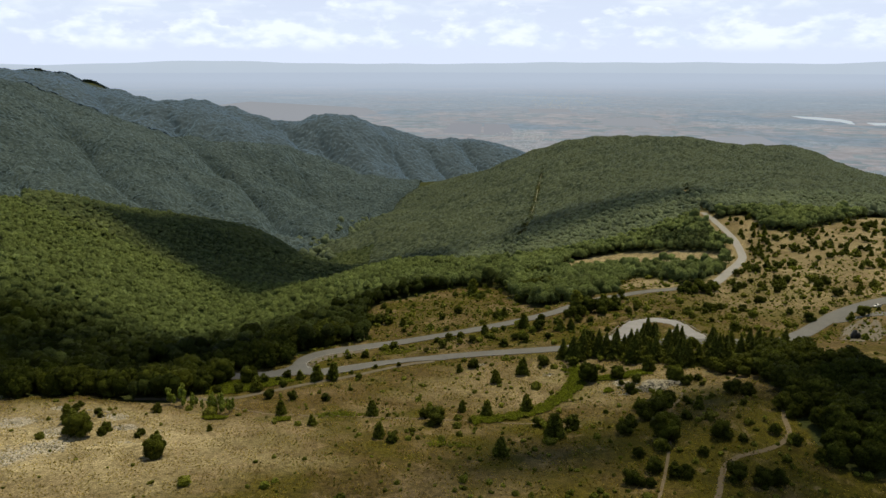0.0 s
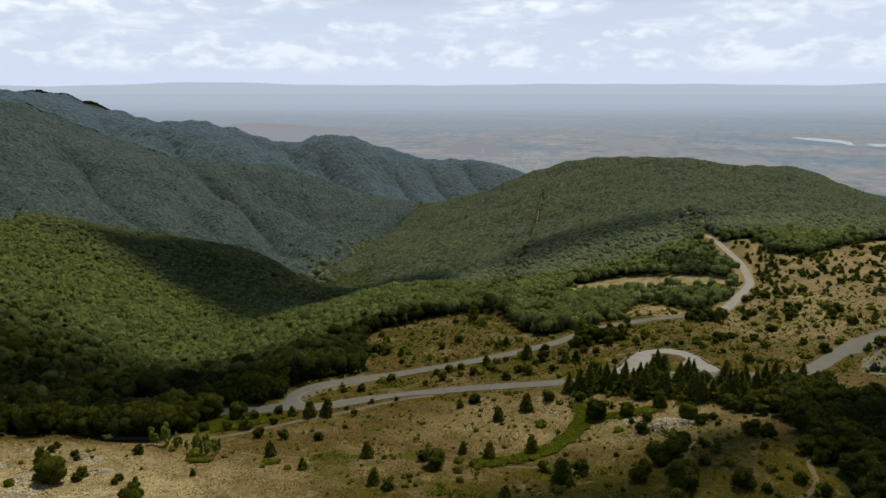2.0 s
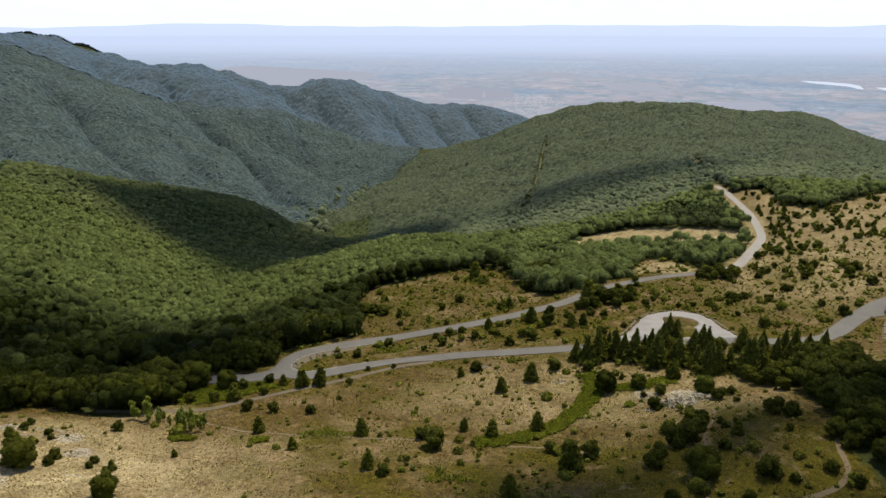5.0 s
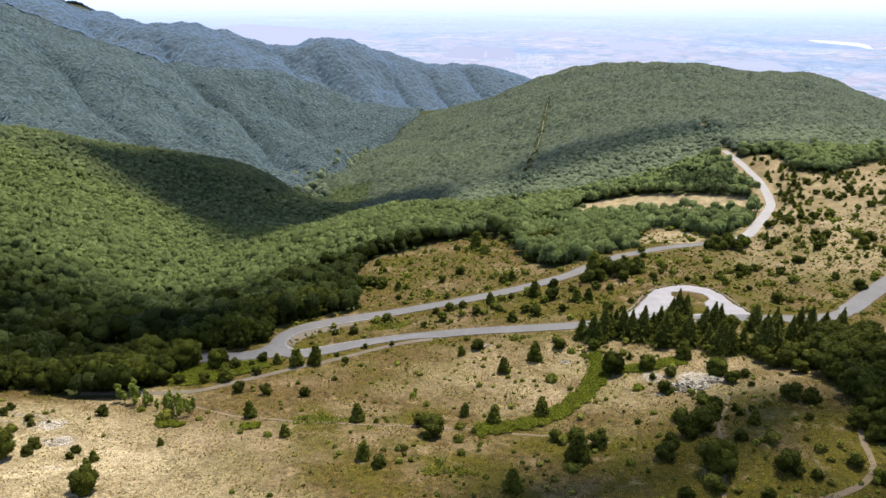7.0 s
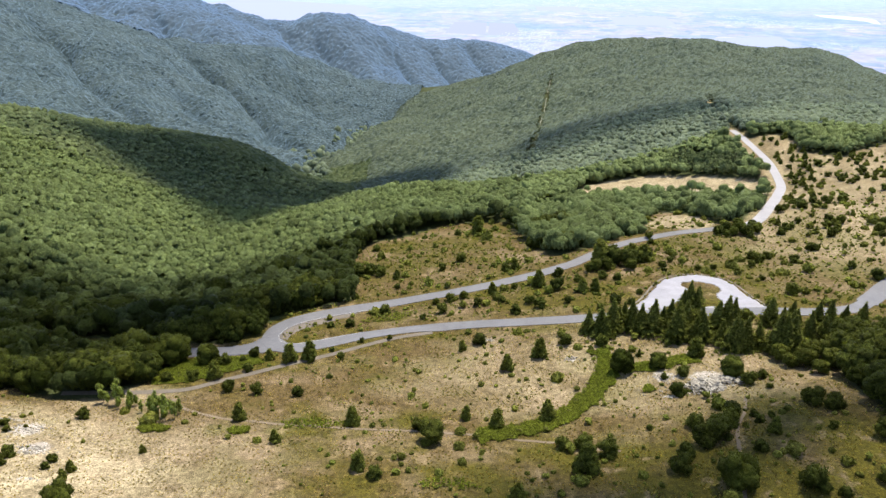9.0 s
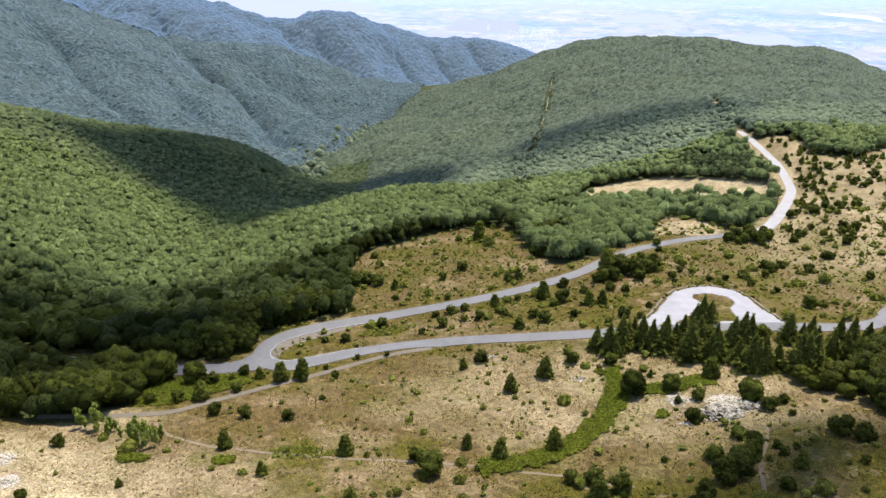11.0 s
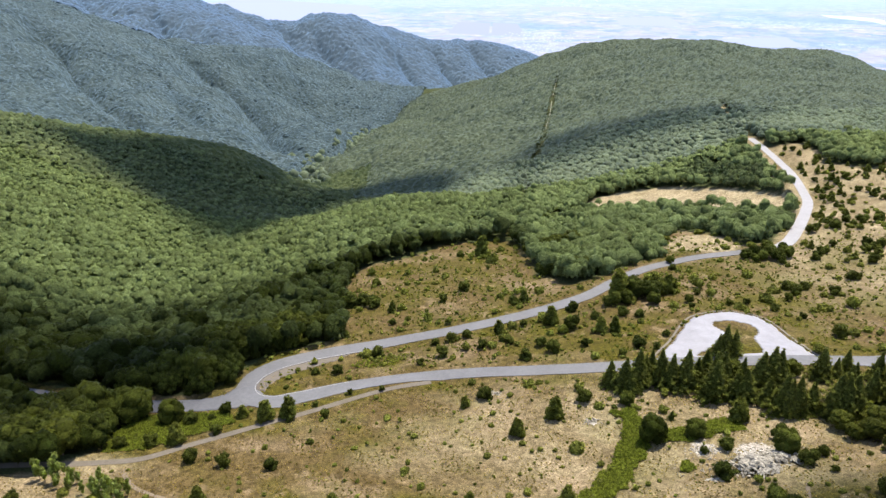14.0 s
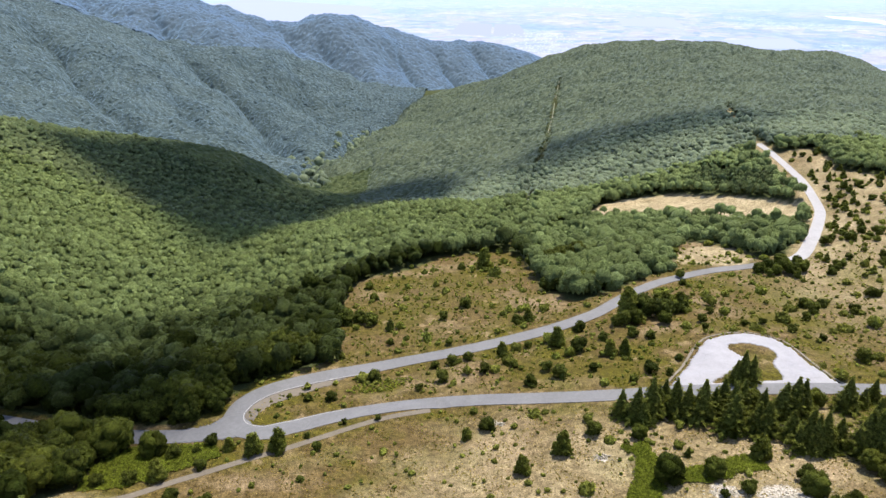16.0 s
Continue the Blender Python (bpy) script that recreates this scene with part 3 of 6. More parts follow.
def wooded(x, y):
    """Where trees stand close."""
    open_here = (inside(x, y, OPEN_LAND) & ~inside(x, y, DARK_WOOD)) | inside(x, y, CLEARING)
    open_here |= away(x, y, RIDE)[0] < np.where(y < 650, 3.8, 5.2 * np.clip((1640 - y) / 200, 0, 1))
    open_here |= away(x, y, FOREST_ROAD)[0] < 5.0 * np.clip((1080 - y) / 150, 0, 1)
    open_here |= away(x, y, UPPER_LEG)[0] < 7.0
    open_here |= away(x, y, LEFT_LEG)[0] < 6.0
    return ~open_here


# ================= the ground =================


def fast_mesh(name, verts, tris, mat, smooth=None, tint=None):
    """A triangle mesh from arrays."""
    me = bpy.data.meshes.new(name)
    me.vertices.add(len(verts))
    me.vertices.foreach_set("co", np.asarray(verts, np.float32).ravel())
    me.loops.add(3 * len(tris))
    me.loops.foreach_set("vertex_index", np.asarray(tris, np.int32).ravel())
    me.polygons.add(len(tris))
    me.polygons.foreach_set("loop_start", np.arange(0, 3 * len(tris), 3, dtype=np.int32))
    if smooth is not None:
        me.polygons.foreach_set("use_smooth", np.asarray(smooth, bool))
    if tint is not None:
        me.attributes.new("tint", "FLOAT", "POINT").data.foreach_set("value", np.asarray(tint, np.float32))
    me.update(calc_edges=True)
    me.validate()
    me.materials.append(mat)
    return me


GREEN_SPOTS = [(52, 258, 9), (46, 238, 7), (66, 254, 9), (25, 220, 8), (-20, 310, 9), (-85, 262, 13), (-60, 272, 8), (0, 195, 8), (-110, 222, 3), (-62, 222, 5),
               (-40, 221, 9), (-10, 225, 8), (80, 330, 8), (65, 320, 7), (-10, 330, 9), (20, 340, 8), (190, 400, 16), (-30, 430, 14), (12, 440, 10),
               (150, 380, 14), (130, 350, 12), (75, 240, 3), (120, 400, 12), (60, 420, 12), (-56, 300, 6), (200, 385, 20), (222, 362, 14), (178, 352, 12), (72, 312, 6), (58, 304, 6), (100, 340, 8), (130, 322, 8), (40, 330, 7), (-2, 318, 7)]
STONY_SPOTS = [(-122, 198, 7), (-112, 216, 6), (-133, 221, 5), (-104, 206, 5), (-118, 185, 9), (-140, 205, 9), (80, 239, 9), (68, 244, 5), (43, 262, 2.2), (-125, 175, 10), (15, 284, 3)]


def ground():
    rows = np.concatenate([np.linspace(-60, 120, 24), np.arange(122, 380, 1.6), np.arange(380, 760, 4.0), np.geomspace(764, 3480, 130)])
    cols = np.linspace(-1, 1, 281)
    gy, gu = np.meshgrid(rows, cols, indexing="ij")
    gx = gu * (np.clip(gy, 0, None) * 0.78 + 130) + 10
    x, y = gx.ravel(), gy.ravel()
    z = land(x, y)
    n = len(cols)
    i = (np.arange(len(rows) - 1)[:, None] * n + np.arange(n - 1)[None]).ravel()
    tris = np.concatenate([np.c_[i, i + 1, i + n + 1], np.c_[i, i + n + 1, i + n]])
    me = fast_mesh("ground", np.c_[x, y, z], tris, M_MEADOW, np.ones(len(tris), bool))

    def spots(rows_):
        out = np.zeros(len(x))
        for sx, sy, r in rows_:
            out = np.maximum(out, np.clip(1.4 - np.hypot(x - sx, y - sy) / r, 0, 1))
        return out

    lush_shade = spots(GREEN_SPOTS)
    lush_shade = np.maximum(lush_shade, (away(x, y, RIDE)[0] < 9) * 1.0)
    # olive grass on the lower right, with that slope's shade put into it
    lush_shade = np.maximum(lush_shade, 0.85 * np.clip((x + 30) / 60, 0, 1) * np.clip((228 - y) / 30, 0, 1) * (0.75 + 0.5 * waves(x, y, 34, 19)))
    for line, h, half, reach in LEVELLED[:2]:
        d = away(x, y, line)[0]
        lush_shade = np.maximum(lush_shade, np.clip(1 - np.abs(d - 7) / 5, 0, 1) * 0.6)
    parched = np.clip(1.3 - np.hypot((x + 112) / 62, (y - 188) / 48) + 0.25 * waves(x, y, 40, 15), 0, 1) * 0.9
    parched = np.maximum(parched, inside(x, y, CLEARING) * 0.75)
    parched = np.maximum(parched, (np.hypot((x - 138) / 22, (y - 448) / 22) < 1) * 0.6)
    parched = np.maximum(parched, 0.5 * np.clip(1.4 - np.hypot((x - 300) / 75, (y - 520) / 120), 0, 1))
    parched = np.maximum(parched, 0.4 * np.clip(1.5 - np.hypot((x - 55) / 58, (y - 256) / 30) + 0.3 * waves(x, y, 30, 27), 0, 1))
    parched = np.maximum(parched, 0.55 * np.clip((x - 130) / 60, 0, 1) * np.clip((y - 320) / 60, 0, 1) * (0.8 + 0.35 * waves(x, y, 45, 28)))
    for name, v in (("lush_shade", lush_shade), ("parched", parched), ("stony", spots(STONY_SPOTS)), ("wooded", np.maximum(wooded(x, y), 0.95 * ((away(x, y, RIDE)[0] < 12) & (y > 640))).astype(float))):
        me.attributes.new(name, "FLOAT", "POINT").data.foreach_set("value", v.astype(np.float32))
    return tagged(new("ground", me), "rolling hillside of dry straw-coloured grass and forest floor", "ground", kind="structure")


ground()
ROAD_HALF = np.where((UPPER_LEG[:, 0] < -20) & (UPPER_LEG[:, 1] < 330), 3.3, 2.9 - 0.35 * np.clip((UPPER_LEG[:, 1] - 340) / 80, 0, 1))
ROAD_HALF = np.convolve(np.pad(ROAD_HALF, 7, "edge"), np.ones(15) / 15, "valid")
ROAD_HALF[UPPER_LEG[:, 0] > 165] = np.where(UPPER_LEG[UPPER_LEG[:, 0] > 165, 1] < 420, 3.8, 2.7)
FAR_PART = (UPPER_LEG[:, 1] > 431) & (UPPER_LEG[:, 0] > 170)
SPLIT = int(np.nonzero(~FAR_PART)[0][0])
road = ribbon("road", UPPER_LEG[SPLIT:], ROAD_HALF[SPLIT:], 0.16, M_ASPHALT, "grey asphalt mountain road with a hairpin bend", "road")
ribbon("road", UPPER_LEG[:SPLIT + 1], ROAD_HALF[:SPLIT + 1] + 0.5, 0.16, M_PALE_ROAD, "far road climbing to the woods, glancing brightness in its pale colour", "road")
# a worn white line round the inside of the bend, and the fork of the side road
bend = np.nonzero((UPPER_LEG[:, 0] < -30) & (UPPER_LEG[:, 1] < 335))[0]
lead = np.gradient(UPPER_LEG, axis=0)
lead /= np.linalg.norm(lead, axis=1)[:, None]
inner = UPPER_LEG + np.c_[-lead[:, 1], lead[:, 0]] * (ROAD_HALF - 0.35)[:, None]
ribbon("edge_line", inner[bend], 0.1, 0.175, M_LINE, "worn white edge line", "", parent=road, drop=0.01)
slab("junction", [(-66.4, 296), (-67.6, 290.5), (-70.5, 286.3), (-75.5, 284.6), (-84, 284.2), (-84, 278.2), (-70, 278.2), (-60, 280), (-58, 286), (-63, 291)], 0.13, M_ASPHALT, "grey asphalt fork where the side road leaves the bend", "road", [], 0.6)
ribbon("road", LEFT_LEG, 3.2, 0.12, M_ASPHALT, "grey asphalt road stub running into the woods", "road")
ribbon("track", TRACK, 1.05, 0.06, M_TRACK, "old gravel track across the dry slope", "track")
ribbon("footpath", FOOTPATH, 0.55, 0.05, M_SOIL, "narrow trodden footpath through dry grass", "path")
ribbon("footpath", HILL_PATH, 0.42, 0.05, M_SOIL, "trodden earth footpath up to the rocks", "path")
ribbon("footpath", EDGE_PATH, 0.75, 0.05, M_SOIL, "rutted earth path along the wood's edge", "path")
ISLAND = [(83, 296.6), (94, 305), (100, 314), (97, 320), (99, 323.5), (104, 324), (111, 321.5), (112.5, 316), (108, 309), (106, 296.6)]
slab("parking", PLAZA, 0.1, M_PALE, "pale worn paved parking loop beside the road", "parking lot", [ISLAND])
slab("lay_by", [(190, 466), (187, 480), (193, 494), (203, 505), (212, 507), (204, 490), (196, 474)], 0.05, M_GRAVEL, "grey gravel lay-by beside the road", "lay-by", [], 1.0)
slab("shoulder", [(-61.9, 289), (-62, 296.5), (-59.5, 304), (-52, 310.6), (-42, 315.6), (-34, 318.6), (-40, 313), (-49, 306), (-55.5, 299), (-57.5, 293), (-57.6, 287.6)], 0.06, M_TRACK, "worn gravel shoulder inside the hairpin", "shoulder")
ribbon("kerb", smooth_line([(66, 293), (69.5, 297), (77.8, 308), (86.8, 322), (92, 328.2), (98.6, 331.8), (106, 333.3), (112.4, 332.8), (117.8, 329.4), (120.4, 321.2), (120.9, 308), (121.3, 297), (124, 293)]), 0.4, 0.14, M_GRAVEL, "low grey stone edging round the parking loop", "edging")
for lo, hi in ((560, 745), (1150, 1330), (1365, 1560)):
    ribbon("track", RIDE[(RIDE[:, 1] > lo) & (RIDE[:, 1] < hi)], 0.6, 0.3, M_RIDE, "pale grassy track in a straight cut through the woods", "track", drop=1.0)
ribbon("road", smooth_line([(196, 332), (206, 333), (216, 330.5), (228, 325), (244, 316), (262, 306)]), 3.4, 0.13, M_ASPHALT, "grey asphalt side road past a small grass island", "road")
slab("gravel_lot", LOTS, 0.04, M_GRAVEL, "grey gravel lot beside the road", "parking lot", [], 1.0)


# ================= far distance =================


def backdrop():
    eye = Vector((1, 55, 130))
    az = np.radians(np.linspace(-52, 52, 160))
    el = np.radians(np.concatenate([np.linspace(16, 4, 40), np.linspace(3.9, 0.75, 60)]))
    a, e = np.meshgrid(az, el)
    r = 3480 + (1 - np.degrees(e) / 16) * 1250
    x, y, z = eye.x + r * np.sin(a), eye.y + r * np.cos(a), eye.z - r * np.tan(e)
    true = 0.9 / np.tan(e)
    n = len(az)
    i = (np.arange(len(el) - 1)[:, None] * n + np.arange(n - 1)[None]).ravel()
    tris = np.concatenate([np.c_[i, i + 1, i + n + 1], np.c_[i, i + n + 1, i + n]])
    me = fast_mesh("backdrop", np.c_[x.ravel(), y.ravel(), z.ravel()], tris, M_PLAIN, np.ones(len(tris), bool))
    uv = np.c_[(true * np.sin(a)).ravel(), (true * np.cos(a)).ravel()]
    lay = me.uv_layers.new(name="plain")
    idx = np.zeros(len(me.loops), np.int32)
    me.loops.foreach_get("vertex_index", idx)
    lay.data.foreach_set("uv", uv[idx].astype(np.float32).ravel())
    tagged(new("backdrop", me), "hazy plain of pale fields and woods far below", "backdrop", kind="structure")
    for k, (r0, top, seed) in enumerate(((4740, -0.05, 21), (4700, -0.25, 22))):
        prof = top + 0.2 * waves(np.degrees(az), az * 0, 26, seed) + 0.08 * waves(np.degrees(az), az * 0, 6, seed + 5) + 0.12 * np.clip(az / 0.5, -0.3, 1)
        verts, tr = [], []
        for b, p in zip(az, prof):
            for q in (-1.3, -0.5, p):
                verts.append((eye.x + r0 * math.sin(b), eye.y + r0 * math.cos(b), eye.z + r0 * math.tan(radians(q))))
        for j in range(len(az) - 1):
            for s in (0, 1):
                o = 3 * j + s
                tr += [(o, o + 3, o + 4), (o, o + 4, o + 1)]
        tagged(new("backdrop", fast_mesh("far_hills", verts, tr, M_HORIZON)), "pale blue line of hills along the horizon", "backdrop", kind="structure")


backdrop()
# ================= plants =================


def ball(level):
    """Points and triangles of a round form, as arrays."""
    bm = bmesh.new()
    bmesh.ops.create_icosphere(bm, subdivisions=level, radius=1.0)
    v = np.array([p.co[:] for p in bm.verts])
    f = np.array([[p.index for p in q.verts] for q in bm.faces])
    bm.free()
    return v, f


BALLS = {k: ball(k) for k in (1, 2, 3)}


def joined(pieces):
    """Several (points, triangles, smooth) pieces as one."""
    vs, fs, sm, n = [], [], [], 0
    for v, f, s in pieces:
        vs.append(v)
        fs.append(f + n)
        sm.append(np.full(len(f), s))
        n += len(v)
    return np.concatenate(vs), np.concatenate(fs), np.concatenate(sm)


def lumpy(r, level, size, squash=0.85, rough=0.22, cut=None, crinkle=0.07):
    """A billowing lobe of foliage."""
    v, f = BALLS[level]
    v = v.copy()
    bumps = r.normal(size=(14, 3))
    bumps /= np.linalg.norm(bumps, axis=1)[:, None]
    swell = (np.clip(v @ bumps.T - 0.62, 0, 1) * r.uniform(0.5, 1.5, 14)).max(1) / 0.38
    v = v * (1 - rough + 2 * rough * swell + r.normal(size=len(v)) * crinkle)[:, None] * (1, 1, squash)
    if cut is not None:
        f = f[(v[f][:, :, 2].mean(1) > cut)]
    return v * size, f


def leaves(r, centres, outward, size, spread=0.8):
    """Small leaf sprays: one bent triangle each, turned about the outward direction."""
    n = len(centres)
    up = outward + r.normal(size=(n, 3)) * spread + np.array((0, 0, 0.5))
    up /= np.linalg.norm(up, axis=1)[:, None]
    a = np.cross(up, r.normal(size=(n, 3)))
    a /= np.linalg.norm(a, axis=1)[:, None]
    b = np.cross(up, a)
    s = size * r.uniform(0.6, 1.4, n)[:, None]
    v = np.stack([centres + a * s, centres - 0.5 * a * s + 0.8 * b * s, centres - 0.5 * a * s - 0.8 * b * s], 1).reshape(-1, 3)
    return v, np.arange(3 * n).reshape(-1, 3), False


def on_lobe(r, v, f, n):
    """Places spread over a lobe, with the way outward."""
    pick = r.randint(0, len(f), n)
    w = r.dirichlet((1, 1, 1), n)
    p = (v[f[pick]] * w[:, :, None]).sum(1)
    c = v.mean(0)
    o = p - c
    return p, o / (np.linalg.norm(o, axis=1)[:, None] + 1e-9)


def trunk_mesh(name, height, base, lean=0.0, limbs=0, seed=0):
    """A tapered trunk with limbs."""
    r = np.random.RandomState(seed)
    bm = bmesh.new()

    def tube(a, b, ra, rb, sides=6):
        way = (b - a).normalized()
        x = way.orthogonal().normalized()
        y = way.cross(x)
        rings = []
        for c, rad in ((a, ra), (a.lerp(b, 0.5) + x * rad_wobble * ra, (ra + rb) / 2), (b, rb)):
            rings.append([bm.verts.new(c + (x * math.cos(k) + y * math.sin(k)) * rad) for k in [2 * math.pi * s / sides for s in range(sides)]])
        for p, q in zip(rings, rings[1:]):
            for s in range(sides):
                bm.faces.new((p[s], p[(s + 1) % sides], q[(s + 1) % sides], q[s]))

    rad_wobble = 0.4
    top = Vector((lean * height, 0, height))
    tube(Vector((0, 0, -0.3)), top, base, base * 0.35)
    for k in range(limbs):
        s = 0.45 + 0.5 * k / max(1, limbs)
        a = Vector((0, 0, 0)).lerp(top, s)
        ang = k * 2.4 + r.uniform(0, 1)
        tube(a, a + Vector((math.cos(ang), math.sin(ang), 0.8)) * height * 0.3, base * 0.4, base * 0.12, 5)
    me = bpy.data.meshes.new(name)
    bm.to_mesh(me)
    bm.free()
    for p in me.polygons:
        p.use_smooth = True
    me.materials.append(M_BARK)
    return me


def broad_crown(seed, n_lobes=9, n_leaves=620, low=0.2, wide=0.42, level=2, leaf=0.032):
    """A broadleaf crown, one unit high, of several billowing lobes."""
    r = np.random.RandomState(seed)
    pieces = []
    for k in range(n_lobes):
        h = low + 0.18 + (0.62 - low) * (k / (n_lobes - 1)) ** 0.9
        reach = wide * 0.62 * math.sqrt(max(0.05, 1 - abs(h - 0.48) * 1.75))
        ang = k * 2.399 + r.uniform(-0.4, 0.4)
        size = r.uniform(0.17, 0.25) * (wide / 0.42)
        v, f = lumpy(r, level, size, r.uniform(0.8, 1.05), 0.26, None, 0.09)
        v = v + (math.cos(ang) * reach, math.sin(ang) * reach, h)
        pieces.append((v, f, True))
        p, o = on_lobe(r, v, f, n_leaves // n_lobes)
        pieces.append(leaves(r, p + o * r.uniform(0, 0.05, (len(p), 1)), o, leaf))
    return joined(pieces)


def cone_crown(seed, tiers=13, n_leaves=1100, wide=0.24, low=0.05, ragged=0.3, tip=0.03):
    """A conifer crown, one unit high: drooping boughs in tiers round a dark core."""
    r = np.random.RandomState(seed)
    v, f = BALLS[2]
    v = v.copy()
    t = (v[:, 2] + 1) / 2
    core = np.c_[v[:, :2] * (wide * 0.62 * (1.02 - t) ** 0.9 + 0.004)[:, None] * 1.5 / (np.hypot(v[:, 0], v[:, 1]) + 0.5)[:, None], low + t * (0.95 - low)]
    pieces = [(core, f, True)]
    boughs = []
    for k in range(tiers):
        s = (k + 0.5) / tiers
        h = low + s * (0.97 - low)
        rad = wide * (1 - s) ** 1.15 + tip
        count = max(5, int(11 * (1 - s) + 4))
        for j in range(count):
            ang = 6.283 * j / count + k * 0.7 + r.uniform(-0.25, 0.25)
            length = rad * r.uniform(1 - ragged, 1 + ragged * 0.5)
            boughs.append((ang, h + r.uniform(-0.012, 0.012), length))
    per = max(4, n_leaves // len(boughs))
    for ang, h, length in boughs:
        d = np.array((math.cos(ang), math.sin(ang), 0))
        s = r.uniform(0.25, 1.0, per) ** 0.7
        side = np.array((-d[1], d[0], 0))
        p = d * (s * length)[:, None] + side * (r.normal(size=per) * 0.025 * (1.3 - s))[:, None] + np.c_[np.zeros((per, 2)), h - 0.10 * s * length / wide * 0.6 + r.normal(size=per) * 0.008]
        o = d * 0.5 + np.array((0, 0, 0.8)) + r.normal(size=(per, 3)) * 0.1
        pieces.append(leaves(r, p, o, 0.042 * (0.35 + 0.85 * (1 - h)), 0.5))
    return joined(pieces)


def pyramid_crown(seed, n_lobes=16, n_leaves=1700, wide=0.36):
    """A dense young pine, one unit high: tufted lobes in a rounded pyramid."""
    r = np.random.RandomState(seed)
    pieces = []
    for k in range(n_lobes):
        h = 0.14 + 0.74 * (k / (n_lobes - 1)) ** 1.15
        reach = wide * 0.62 * (1.0 - h) ** 0.75 * r.uniform(0.75, 1.2)
        ang = k * 2.399 + r.uniform(-0.5, 0.5)
        v, f = lumpy(r, 1, 0.07 + 0.15 * (1 - h), 1.0, 0.25)
        v = v + (math.cos(ang) * reach, math.sin(ang) * reach, h)
        pieces.append((v, f, True))
        p, o = on_lobe(r, v, f, n_leaves // n_lobes)
        pieces.append(leaves(r, p + o * r.uniform(0, 0.05, (len(p), 1)), o * 0.6 + np.array((0, 0, 0.5)), 0.036))
    return joined(pieces)


def bush_crown(seed, n_lobes=13, n_leaves=1500, squat=0.95):
    """An irregular shrub, one unit high, of many small lobes and sprays."""
    r = np.random.RandomState(seed)
    pieces = []
    for k in range(n_lobes):
        ang = k * 2.399 + r.uniform(-0.6, 0.6)
        h = r.uniform(0.12, 0.78)
        reach = 0.48 * math.sqrt(max(0.02, 1 - (h / 0.95) ** 2)) * r.uniform(0.3, 0.95)
        v, f = lumpy(r, 1, r.uniform(0.15, 0.27), r.uniform(0.8, 1.1), 0.25, None, 0.1)
        v = v + (math.cos(ang) * reach, math.sin(ang) * reach, h)
        v[:, 2] = np.maximum(v[:, 2] * squat, -0.05)
        pieces.append((v, f, True))
        p, o = on_lobe(r, v, f, n_leaves // n_lobes)
        pieces.append(leaves(r, p + o * r.uniform(0, 0.09, (len(p), 1)), o, 0.045))
    return joined(pieces)


def loose_crown(seed, n_leaves=420):
    """A thin young crown with sky between its sprays."""
    r = np.random.RandomState(seed)
    pieces = []
    for k in range(7):
        h = 0.3 + 0.6 * k / 6
        ang, reach = k * 2.4, 0.16 * (1 - abs(h - 0.6))
        v, f = lumpy(r, 1, r.uniform(0.09, 0.14), 1.1, 0.25)
        v = v + (math.cos(ang) * reach, math.sin(ang) * reach, h)
        pieces.append((v, f, True))
        p, o = on_lobe(r, v, f, n_leaves // 7)
        pieces.append(leaves(r, p + o * r.uniform(0, 0.06, (len(p), 1)), o, 0.035))
    return joined(pieces)


def prototype(name, crown, mat, label, category, trunk):
    """A tree one metre high: an Empty at its foot with a trunk and a crown."""
    v, f, s = crown
    root = tagged(new(name), label, category)
    for part_name, me in (("trunk", trunk), ("crown", fast_mesh("crown", v, f, mat, s))):
        ob = new(part_name, me)
        ob.parent = root
    return root


KINDS = {
    "spruce": [prototype("spruce", cone_crown(s, 14, 1900, 0.38, 0.02, 0.5, 0.012), M_SPRUCE, "tall dark green spruce standing by the parking loop", "spruce", trunk_mesh("trunk", 0.8, 0.02, 0.0, 0, s)) for s in (1, 2, 3, 4, 5)],
    "pine": [prototype("pine", pyramid_crown(s), M_PINE, "small dark green pine on the dry meadow", "pine", trunk_mesh("trunk", 0.7, 0.025, 0.02, 0, s)) for s in (11, 12, 13, 14)],
    "round": [prototype("broadleaf_tree", broad_crown(s, 15, 2300, 0.08, 0.46, 1), M_BROAD, "broad green leafy tree with a full rounded crown", "tree", trunk_mesh("trunk", 0.5, 0.03, 0.05, 4, s)) for s in (21, 22, 23)],
    "bush": [prototype("bush", bush_crown(s, 13 + s % 4, 1500), M_BUSH, "dense dark green bush in dry grass", "bush", trunk_mesh("trunk", 0.4, 0.04, 0.03, 2, s)) for s in (31, 32, 33, 34, 35, 36)],
    "young": [prototype("young_tree", loose_crown(s), M_YOUNG, "slender young tree with light green leaves", "tree", trunk_mesh("trunk", 0.75, 0.016, 0.04, 5, s)) for s in (41, 42, 43)],
    "forest": [prototype("forest_tree", broad_crown(s, 13, 1000, 0.12, 0.44, 1, 0.045), M_BROAD, "leafy green tree in the close wood", "tree", trunk_mesh("trunk", 0.5, 0.025, 0.03, 3, s)) for s in (51, 52, 53, 54)],
}
KINDS["dark"] = [prototype("forest_tree", broad_crown(s, 13, 1000, 0.06, 0.44, 1, 0.045), M_DARK_LEAF, "dark green leafy tree in the close wood", "tree", trunk_mesh("trunk", 0.5, 0.025, 0.03, 3, s)) for s in (61, 62, 63)]
KINDS["slope_pine"] = [prototype("pine", pyramid_crown(s, 11, 300, 0.4), M_PINE, "dark green young pine on the far dry slope", "pine", trunk_mesh("trunk", 0.7, 0.025, 0.02, 0, s)) for s in (15, 16, 17)]
